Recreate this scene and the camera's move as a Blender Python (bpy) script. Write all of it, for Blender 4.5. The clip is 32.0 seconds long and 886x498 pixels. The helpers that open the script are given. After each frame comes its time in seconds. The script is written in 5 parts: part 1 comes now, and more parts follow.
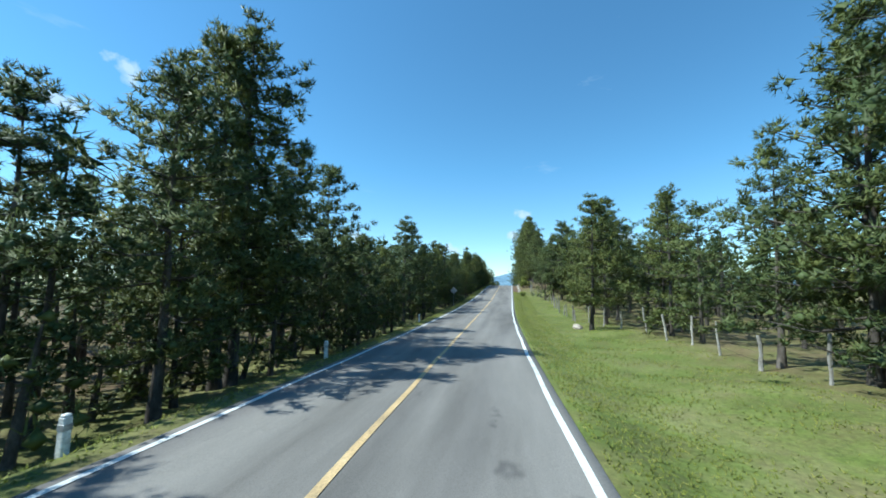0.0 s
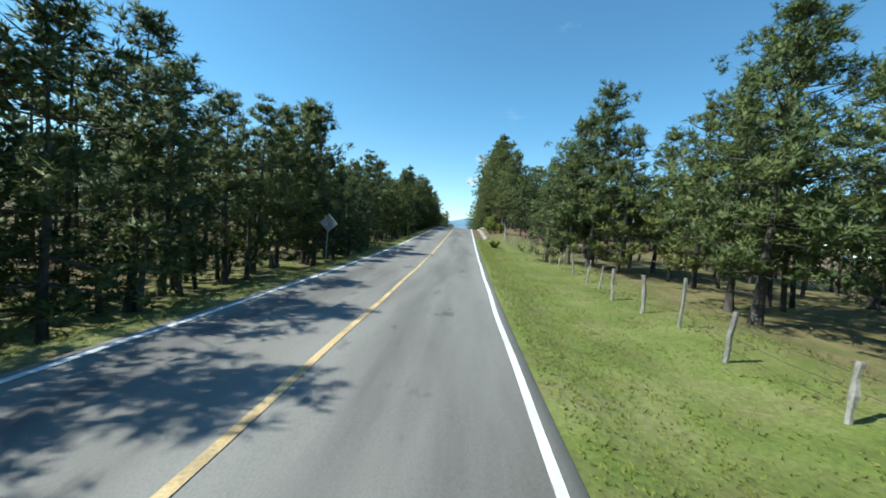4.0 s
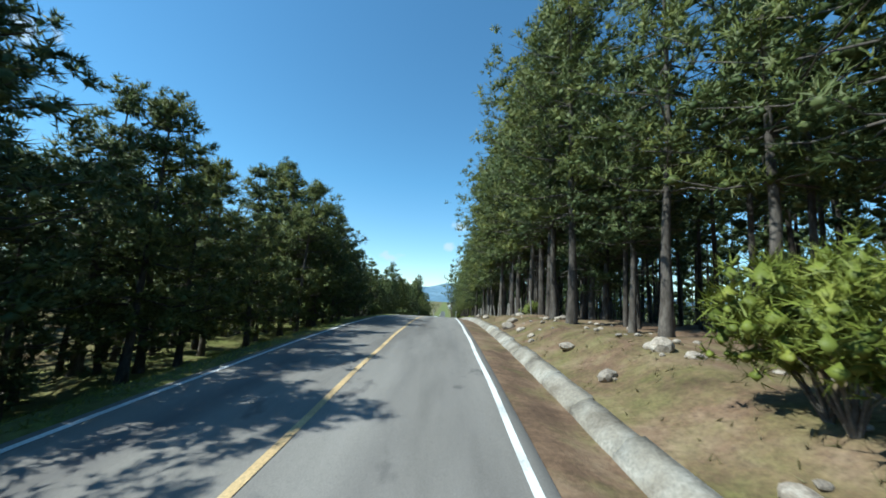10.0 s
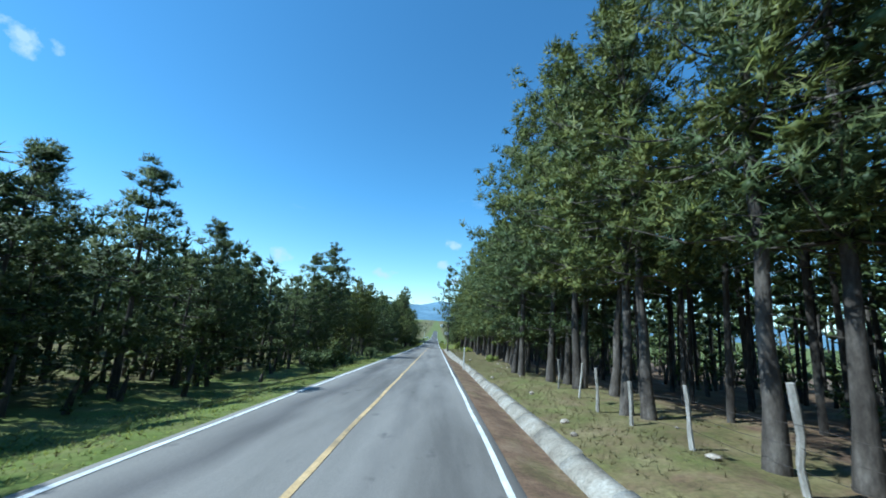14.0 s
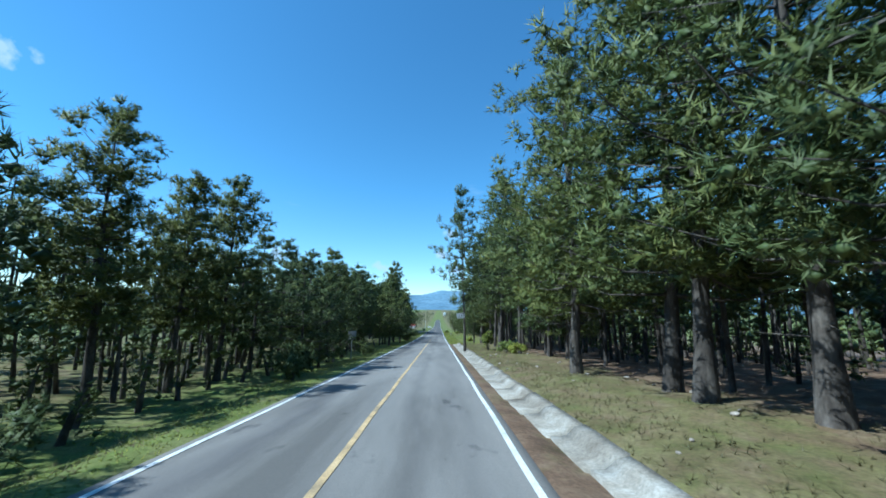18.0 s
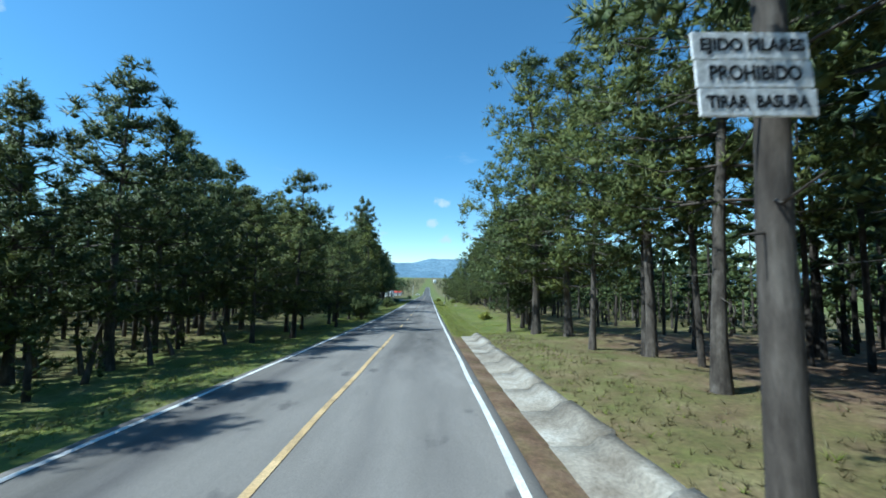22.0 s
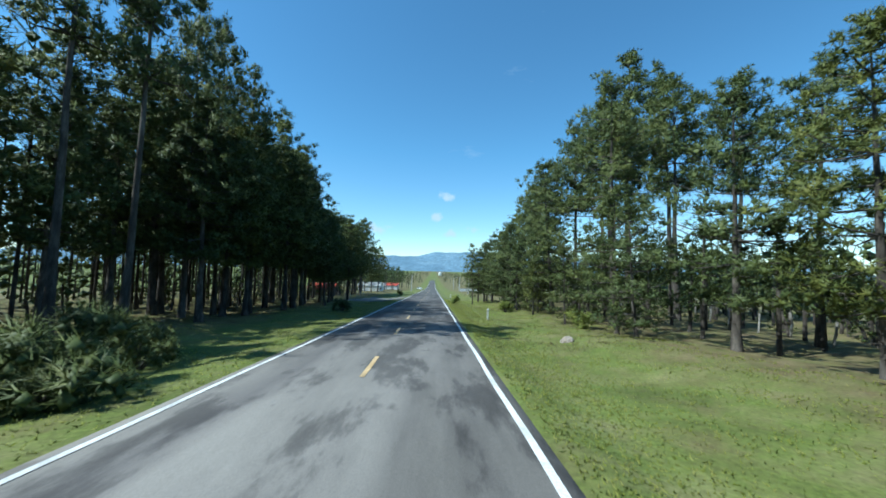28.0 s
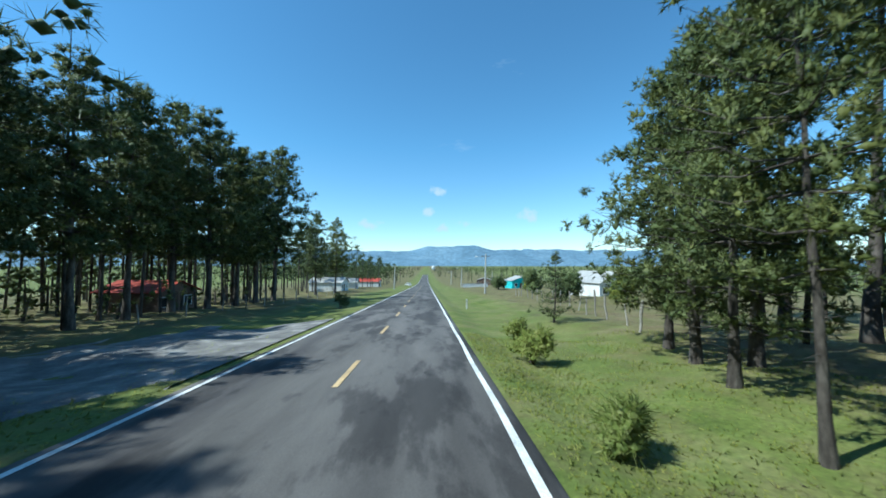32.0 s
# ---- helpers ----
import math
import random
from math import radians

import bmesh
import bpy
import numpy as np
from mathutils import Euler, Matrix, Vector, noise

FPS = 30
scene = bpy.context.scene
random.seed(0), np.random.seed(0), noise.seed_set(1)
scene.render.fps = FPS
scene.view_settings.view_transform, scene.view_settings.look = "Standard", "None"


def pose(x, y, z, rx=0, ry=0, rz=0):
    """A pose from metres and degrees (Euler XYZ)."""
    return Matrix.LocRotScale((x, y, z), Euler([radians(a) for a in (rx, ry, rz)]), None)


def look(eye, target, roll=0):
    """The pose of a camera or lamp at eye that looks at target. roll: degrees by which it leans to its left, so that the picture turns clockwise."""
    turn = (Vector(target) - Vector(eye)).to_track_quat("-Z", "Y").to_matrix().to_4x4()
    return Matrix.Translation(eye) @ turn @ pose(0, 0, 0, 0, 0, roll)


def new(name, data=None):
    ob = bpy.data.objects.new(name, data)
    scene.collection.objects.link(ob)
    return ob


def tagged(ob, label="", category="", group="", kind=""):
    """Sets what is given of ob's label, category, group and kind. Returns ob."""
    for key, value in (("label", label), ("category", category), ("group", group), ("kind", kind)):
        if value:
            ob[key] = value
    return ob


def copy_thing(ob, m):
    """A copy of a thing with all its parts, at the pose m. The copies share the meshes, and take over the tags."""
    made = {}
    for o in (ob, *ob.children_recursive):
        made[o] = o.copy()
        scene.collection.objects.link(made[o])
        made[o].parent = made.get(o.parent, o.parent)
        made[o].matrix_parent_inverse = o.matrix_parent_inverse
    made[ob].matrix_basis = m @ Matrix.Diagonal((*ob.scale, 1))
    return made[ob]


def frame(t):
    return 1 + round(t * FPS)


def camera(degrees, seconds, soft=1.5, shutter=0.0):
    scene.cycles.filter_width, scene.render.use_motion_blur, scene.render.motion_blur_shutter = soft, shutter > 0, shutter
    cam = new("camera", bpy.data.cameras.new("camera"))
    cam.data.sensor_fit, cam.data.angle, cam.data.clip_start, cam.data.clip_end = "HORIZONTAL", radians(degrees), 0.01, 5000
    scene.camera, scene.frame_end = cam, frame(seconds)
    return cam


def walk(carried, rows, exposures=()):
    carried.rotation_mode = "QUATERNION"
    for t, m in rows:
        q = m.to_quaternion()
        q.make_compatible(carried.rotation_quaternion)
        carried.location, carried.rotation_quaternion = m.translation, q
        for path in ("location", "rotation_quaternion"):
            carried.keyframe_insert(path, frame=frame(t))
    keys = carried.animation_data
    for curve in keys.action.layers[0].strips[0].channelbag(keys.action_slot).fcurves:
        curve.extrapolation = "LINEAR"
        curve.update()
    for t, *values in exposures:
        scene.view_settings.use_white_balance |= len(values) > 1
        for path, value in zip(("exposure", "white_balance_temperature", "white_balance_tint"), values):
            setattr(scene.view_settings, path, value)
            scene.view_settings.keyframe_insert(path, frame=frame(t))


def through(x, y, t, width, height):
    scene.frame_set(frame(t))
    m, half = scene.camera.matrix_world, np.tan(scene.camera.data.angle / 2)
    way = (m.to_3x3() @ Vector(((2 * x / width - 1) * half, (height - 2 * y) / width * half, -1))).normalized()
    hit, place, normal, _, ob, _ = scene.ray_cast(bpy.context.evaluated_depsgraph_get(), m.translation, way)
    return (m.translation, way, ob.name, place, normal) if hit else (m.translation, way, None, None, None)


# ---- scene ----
cam = camera(100.0, 32.0, soft=1.7, shutter=0.08)
ROWS = [
    (0, pose(3.30, 0.18, 2.46, 95.94, -0.71, 10.37)),
    (1, pose(3.02, 9.00, 2.31, 91.97, 0.04, 13.16)),
    (2, pose(2.60, 18.11, 2.18, 93.68, -1.45, 11.32)),
    (3, pose(2.41, 27.51, 2.13, 89.81, -6.01, 5.97)),
    (3.5, pose(2.22, 32.62, 2.14, 88.44, -5.70, 2.87)),
    (5.5, pose(2.35, 53.18, 2.45, 85.85, -4.75, 6.14)),
    (6, pose(2.23, 58.71, 2.66, 93.92, -1.68, -1.17)),
    (7, pose(2.07, 70.11, 3.14, 93.20, -2.78, -0.58)),
    (8, pose(2.23, 81.91, 3.79, 93.06, -3.14, -3.03)),
    (9, pose(2.22, 93.86, 4.50, 90.41, -1.49, -3.24)),
    (10, pose(2.15, 105.71, 5.19, 97.67, -3.11, 0.27)),
    (11, pose(2.09, 117.46, 5.71, 102.44, -2.30, -0.90)),
    (12, pose(2.00, 129.11, 5.95, 102.11, -2.56, -0.82)),
    (13, pose(2.02, 140.66, 5.86, 101.96, -3.57, -1.82)),
    (13.5, pose(1.94, 146.42, 5.70, 99.92, -4.25, -0.42)),
    (15.5, pose(2.07, 169.78, 4.55, 103.80, -2.44, -3.28)),
    (16, pose(2.03, 175.61, 4.21, 102.80, -2.52, -3.31)),
    (17, pose(1.90, 187.16, 3.54, 104.19, -0.58, -2.43)),
    (18, pose(1.78, 198.23, 2.89, 98.91, -0.70, -0.60)),
    (19, pose(1.75, 208.99, 2.28, 102.24, -2.18, -2.56)),
    (20, pose(1.81, 219.73, 1.67, 97.17, -1.42, -2.28)),
    (21, pose(1.83, 230.45, 1.03, 98.56, -2.39, -2.07)),
    (22, pose(2.09, 241.09, 0.43, 94.12, -1.24, -2.12)),
    (23, pose(2.15, 251.73, -0.20, 95.96, -0.91, -3.09)),
    (24, pose(2.00, 262.76, -0.82, 94.15, -1.10, -2.33)),
    (25, pose(1.95, 274.71, -1.50, 92.86, -0.67, -0.29)),
    (25.5, pose(1.86, 280.88, -1.84, 93.57, -1.34, -0.46)),
    (27.5, pose(1.73, 306.78, -3.05, 92.08, -1.77, -1.86)),
    (28, pose(1.75, 313.41, -3.34, 93.18, -1.42, -1.42)),
    (29, pose(1.95, 326.81, -3.93, 92.88, -1.51, -3.01)),
    (30, pose(1.96, 340.21, -4.51, 92.89, 0.08, -0.70)),
    (31, pose(2.03, 353.63, -5.11, 92.92, 0.64, -2.66)),
    (32, pose(2.00, 367.01, -5.68, 92.36, -0.09, -2.52)),
]
walk(cam, ROWS, ((0.0, 0.57, 5600, -3), (1.5, 0.58, 5950, -3), (7.0, 0.51, 5900, -3), (10.5, 0.48, 5670, -3), (13.0, 0.46, 5170, -3), (16.0, 0.44, 4920, -3), (20.0, 0.44, 4920, -3),
                 (22.0, 0.43, 5270, -3), (25.0, 0.43, 5470, -3), (32.0, 0.41, 5420, -3)))

# ---- sky, sun, exposure ----
SUN_ELEV, SUN_FROM = 50.0, (-0.96, -0.28)          # degrees above the horizon; where the sun stands, from above
world = bpy.data.worlds.new("sky")
scene.world = world
world.use_nodes = True
wn, wl = world.node_tree.nodes, world.node_tree.links
sky = wn.new("ShaderNodeTexSky")
sky.sky_type, sky.sun_disc = "NISHITA", False
sky.sun_elevation = radians(SUN_ELEV)
sky.sun_rotation = math.atan2(SUN_FROM[0], SUN_FROM[1])
sky.altitude, sky.air_density, sky.dust_density, sky.ozone_density = 600.0, 1.0, 0.0, 1.2
wn["Background"].inputs["Strength"].default_value = 0.117
# thin white cloud streaks, a few small heaps low over the horizon
wt = wn.new("ShaderNodeTexCoord")
wtint = wn.new("ShaderNodeMix")
wtint.data_type, wtint.blend_type = "RGBA", "MULTIPLY"
wsep = wn.new("ShaderNodeSeparateXYZ")
wl.new(wt.outputs["Generated"], wsep.inputs[0])
whigh = wn.new("ShaderNodeMapRange")
whigh.inputs["From Min"].default_value, whigh.inputs["From Max"].default_value = 0.0, 0.30
whigh.inputs["To Min"].default_value = 0.15
wl.new(wsep.outputs["Z"], whigh.inputs["Value"])
wl.new(whigh.outputs[0], wtint.inputs[0])
wtint.inputs[7].default_value = (0.76, 1.07, 1.13, 1)
wl.new(sky.outputs[0], wtint.inputs[6])
wm = wn.new("ShaderNodeMapping")
wm.inputs["Scale"].default_value = (2.2, 2.2, 7.5)
wm.inputs["Location"].default_value = (3.1, 0.4, 1.7)
wl.new(wt.outputs["Generated"], wm.inputs["Vector"])
wnoise = wn.new("ShaderNodeTexNoise")
wnoise.inputs["Scale"].default_value, wnoise.inputs["Detail"].default_value, wnoise.inputs["Roughness"].default_value = 1.9, 5.0, 0.55
wl.new(wm.outputs[0], wnoise.inputs["Vector"])
wr = wn.new("ShaderNodeValToRGB")
wr.color_ramp.elements[0].position, wr.color_ramp.elements[0].color = 0.66, (0, 0, 0, 1)
wr.color_ramp.elements[1].position, wr.color_ramp.elements[1].color = 0.88, (0.55, 0.55, 0.55, 1)
wl.new(wnoise.outputs["Fac"], wr.inputs[0])
wx = wn.new("ShaderNodeMix")
wx.data_type = "RGBA"
wx.inputs[7].default_value = (4.6, 5.2, 5.9, 1)
# white heaps: where they stand (degrees to the right of the road's line, degrees up) and how wide they are
wheap = wn.new("ShaderNodeTexNoise")
wheap.inputs["Scale"].default_value, wheap.inputs["Detail"].default_value = 34.0, 6.0
wl.new(wt.outputs["Generated"], wheap.inputs["Vector"])
wpuff = None
for az, el, wide in ((1.7, 11.2, 3.0), (0.4, 7.9, 2.6), (5.2, 6.5, 2.8), (15.5, 7.3, 3.0), (-9.0, 5.8, 3.2), (2.2, 5.6, 2.2), (-24.0, 7.0, 4.0), (34.0, 6.0, 4.0), (-52.0, 24.0, 4.5), (-58.0, 19.0, 4.0)):
    way = Vector((math.sin(radians(az)) * math.cos(radians(el)), math.cos(radians(az)) * math.cos(radians(el)), math.sin(radians(el))))
    off = wn.new("ShaderNodeVectorMath")
    off.operation = "SUBTRACT"
    off.inputs[1].default_value = way
    wl.new(wt.outputs["Generated"], off.inputs[0])
    flat = wn.new("ShaderNodeVectorMath")
    flat.operation = "MULTIPLY"
    flat.inputs[1].default_value = (1.0, 1.0, 1.9)
    wl.new(off.outputs[0], flat.inputs[0])
    far_off = wn.new("ShaderNodeVectorMath")
    far_off.operation = "LENGTH"
    wl.new(flat.outputs[0], far_off.inputs[0])
    near = wn.new("ShaderNodeMapRange")
    near.inputs["From Min"].default_value, near.inputs["From Max"].default_value = 0.0, radians(1.3 * wide)
    near.inputs["To Min"].default_value, near.inputs["To Max"].default_value = 0.62, 0.0
    wl.new(far_off.outputs["Value"], near.inputs["Value"])
    if wpuff:
        both = wn.new("ShaderNodeMath")
        both.operation = "MAXIMUM"
        wl.new(wpuff, both.inputs[0])
        wl.new(near.outputs[0], both.inputs[1])
        wpuff = both.outputs[0]
    else:
        wpuff = near.outputs[0]
wsum = wn.new("ShaderNodeMath")
wl.new(wpuff, wsum.inputs[0])
wl.new(wheap.outputs["Fac"], wsum.inputs[1])
wboth = wn.new("ShaderNodeValToRGB")
wboth.color_ramp.elements[0].position, wboth.color_ramp.elements[0].color = 0.80, (0, 0, 0, 1)
wboth.color_ramp.elements[1].position, wboth.color_ramp.elements[1].color = 1.0, (0.75, 0.75, 0.75, 1)
wcut = wn.new("ShaderNodeMapRange")
wcut.inputs["From Min"].default_value, wcut.inputs["From Max"].default_value = 0.0, 1.1
wl.new(wsum.outputs[0], wcut.inputs["Value"])
wl.new(wcut.outputs[0], wboth.inputs[0])
wmost = wn.new("ShaderNodeMath")
wmost.operation = "MAXIMUM"
wl.new(wboth.outputs[0], wmost.inputs[0])
wl.new(wr.outputs[0], wmost.inputs[1])
wl.new(wmost.outputs[0], wx.inputs[0])
wl.new(wtint.outputs[2], wx.inputs[6])
wl.new(wx.outputs[2], wn["Background"].inputs["Color"])
sun_data = bpy.data.lights.new("sun", "SUN")
sun_data.energy, sun_data.angle, sun_data.color = 5.0, radians(0.55), (1.0, 0.95, 0.86)
sun = new("sun", sun_data)
ce = math.cos(radians(SUN_ELEV))
sun.matrix_world = look((-200, -50, 200), (-200 - SUN_FROM[0] * ce, -50 - SUN_FROM[1] * ce, 200 - math.sin(radians(SUN_ELEV))))

# ---- the road's line: s is metres along it, lat metres to the right of its middle ----
GRADE_S = [-60, 10, 28, 47, 69, 80, 104, 116, 127, 139, 151, 162, 273, 297, 520, 700, 900]
GRADE = [-1, -1, 0, 1.2, 2.8, 3.4, 3.4, 2.0, 0.8, -1.2, -2.4, -3.3, -3.3, -2.5, -2.5, -0.5, 0]
SG = np.arange(-140, 6000, 0.5)
k41 = np.hanning(41) / np.hanning(41).sum()
SLOPE = np.convolve(np.pad(np.interp(SG, GRADE_S, GRADE), 20, mode="edge"), k41, "valid")
TURN = np.radians(np.interp(SG, [5, 50], [2.5, 0]))
ZR = np.concatenate([[0], np.cumsum(np.tan(np.radians(SLOPE[:-1])) * 0.5)])
XR = np.concatenate([[0], np.cumsum(-np.sin(TURN[:-1]) * 0.5)])
YR = np.concatenate([[0], np.cumsum(np.cos(TURN[:-1]) * 0.5)])
ZR, XR, YR = ZR - np.interp(0, SG, ZR), XR - np.interp(60, SG, XR), YR - np.interp(0, SG, YR)


def road(s, lat=0.0, dz=0.0):
    """World places along the road; s, lat and dz may be arrays."""
    s, lat, dz = np.broadcast_arrays(np.asarray(s, float), np.asarray(lat, float), np.asarray(dz, float))
    a = np.interp(s, SG, TURN)
    return np.stack([np.interp(s, SG, XR) + lat * np.cos(a), np.interp(s, SG, YR) + lat * np.sin(a), np.interp(s, SG, ZR) + dz], -1)


def soft_step(x, a, b):
    t = np.clip((x - a) / (b - a), 0, 1)
    return t * t * (3 - 2 * t)


def relief(s, lat):
    """Height of the land over the road's own height."""
    s, lat = np.broadcast_arrays(np.asarray(s, float), np.asarray(lat, float))
    wave = 0.10 * np.sin(s * 0.31 + lat * 0.53) + 0.08 * np.sin(s * 0.83 - lat * 0.37 + 1.3) + 0.06 * np.sin(s * 1.7 + lat * 1.21)
    left = np.interp(s, [0, 100, 150, 250, 300], [1.25, 1.2, 0.55, 0.5, 0.25])
    dl = -0.05 - left * soft_step(-lat, 4.1, 7.2) + wave * soft_step(-lat, 4.5, 8)
    cut = soft_step(s, 84, 92) * (1 - soft_step(s, 264, 272))
    bank = np.interp(s, [88, 100, 118, 132, 145, 180, 250], [0.15, 0.45, 1.0, 0.7, 0.35, 0.25, 0.15])
    plain = -0.05 - 0.28 * soft_step(lat, 3.9, 5.5) + 0.25 * soft_step(lat, 7, 12)
    ditch = -0.05 - 0.16 * soft_step(lat, 3.9, 4.8) + 0.28 * soft_step(lat, 5.1, 5.35) + bank * soft_step(lat, 5.4, 7.8)
    dr = plain * (1 - cut) + ditch * cut + wave * soft_step(lat, 5.6, 9)
    flat = soft_step(np.abs(lat), 60, 200)
    return np.where(lat < 0, dl, dr) - flat * 0.4 - 0.06 * (np.abs(lat) < 3.6)


def land(s, lat, dz=0.0):
    return road(s, lat, relief(s, lat) + dz)


# ---- materials ----
def material(name, rough=0.9, metal=0.0):
    m = bpy.data.materials.new(name)
    m.use_nodes = True
    b = m.node_tree.nodes["Principled BSDF"]
    b.inputs["Roughness"].default_value, b.inputs["Metallic"].default_value = rough, metal
    b.inputs["Specular IOR Level"].default_value = 0.25
    return m, m.node_tree.nodes, m.node_tree.links, b


def noise_node(n, l, scale, detail=4.0, rough=0.6, stretch=None):
    tc = n.new("ShaderNodeTexCoord")
    t = n.new("ShaderNodeTexNoise")
    t.inputs["Scale"].default_value, t.inputs["Detail"].default_value, t.inputs["Roughness"].default_value = scale, detail, rough
    if stretch:
        mp = n.new("ShaderNodeMapping")
        mp.inputs["Scale"].default_value = stretch
        l.new(tc.outputs["Object"], mp.inputs["Vector"])
        l.new(mp.outputs[0], t.inputs["Vector"])
    else:
        l.new(tc.outputs["Object"], t.inputs["Vector"])
    return t.outputs["Fac"]


def ramp(n, l, fac, stops):
    r = n.new("ShaderNodeValToRGB")
    e = r.color_ramp.elements
    while len(e) < len(stops):
        e.new(0.5)
    for el, (p, c) in zip(e, stops):
        el.position, el.color = p, (*c, 1)
    l.new(fac, r.inputs[0])
    return r.outputs[0]


def mix(n, l, fac, a, b, mode="MIX"):
    m = n.new("ShaderNodeMix")
    m.data_type, m.blend_type = "RGBA", mode
    for sock, v in ((m.inputs[0], fac), (m.inputs[6], a), (m.inputs[7], b)):
        if isinstance(v, (int, float)):
            sock.default_value = v
        elif isinstance(v, tuple):
            sock.default_value = (*v, 1)
        else:
            l.new(v, sock)
    return m.outputs[2]


def bump(n, l, b, fac, strength, dist=0.02):
    u = n.new("ShaderNodeBump")
    u.inputs["Strength"].default_value, u.inputs["Distance"].default_value = strength, dist
    l.new(fac, u.inputs["Height"])
    l.new(u.outputs[0], b.inputs["Normal"])


def two_scale(name, dark, mid, light, big, small, rough=0.9, bumps=0.4, stretch=None, metal=0.0, vary=0.0):
    """A surface whose colour varies in patches and in grain; vary: how far one piece differs from the next."""
    m, n, l, b = material(name, rough, metal)
    c = ramp(n, l, noise_node(n, l, big, 4, 0.6, stretch), [(0.3, dark), (0.5, mid), (0.7, light)])
    g = ramp(n, l, noise_node(n, l, small, 5, 0.7, stretch), [(0.3, (0.65, 0.65, 0.65)), (0.7, (1.25, 1.25, 1.25))])
    c = mix(n, l, 1.0, c, g, "MULTIPLY")
    if vary:
        o = n.new("ShaderNodeObjectInfo")
        v = ramp(n, l, o.outputs["Random"], [(0.0, (1 - vary,) * 3), (1.0, (1 + vary,) * 3)])
        c = mix(n, l, 1.0, c, v, "MULTIPLY")
    l.new(c, b.inputs["Base Color"])
    bump(n, l, b, noise_node(n, l, small, 5, 0.7, stretch), bumps)
    return m


def needles_material(name, dark, light, tip, lively=0.35, through=0.16):
    """Foliage: each bunch of needles its own green, each tree its own tint, a little light through it."""
    m, n, l, b = material(name, 0.55)
    geo = n.new("ShaderNodeNewGeometry")
    bunch = n.new("ShaderNodeAttribute")
    bunch.attribute_name = "bunch"
    own = n.new("ShaderNodeMix")
    own.inputs[0].default_value = lively
    l.new(bunch.outputs["Fac"], own.inputs[2])
    l.new(geo.outputs["Random Per Island"], own.inputs[3])
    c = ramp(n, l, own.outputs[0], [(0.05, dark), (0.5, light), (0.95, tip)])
    o = n.new("ShaderNodeObjectInfo")
    v = ramp(n, l, o.outputs["Random"], [(0.0, (0.78, 0.82, 0.88)), (0.5, (1, 1, 1)), (1.0, (1.25, 1.12, 0.8))])
    c = mix(n, l, 1.0, c, v, "MULTIPLY")
    l.new(c, b.inputs["Base Color"])
    tr = n.new("ShaderNodeBsdfTranslucent")
    l.new(c, tr.inputs["Color"])
    ms = n.new("ShaderNodeMixShader")
    ms.inputs[0].default_value = through
    l.new(b.outputs[0], ms.inputs[1])
    l.new(tr.outputs[0], ms.inputs[2])
    l.new(ms.outputs[0], n["Material Output"].inputs[0])
    return m


PINE = needles_material("pine_needles", (0.045, 0.066, 0.021), (0.098, 0.126, 0.040), (0.185, 0.200, 0.066))
JUNIPER = needles_material("juniper_leaves", (0.075, 0.10, 0.016), (0.18, 0.21, 0.034), (0.29, 0.295, 0.06))
BARK = two_scale("pine_bark", (0.04, 0.033, 0.028), (0.088, 0.075, 0.064), (0.165, 0.145, 0.125), 3.0, 14.0, 0.95, 0.9, (1, 1, 0.35), vary=0.25)
LIMB = two_scale("dead_limb", (0.07, 0.06, 0.05), (0.13, 0.115, 0.10), (0.2, 0.18, 0.16), 4.0, 20.0, 0.95, 0.4, vary=0.2)


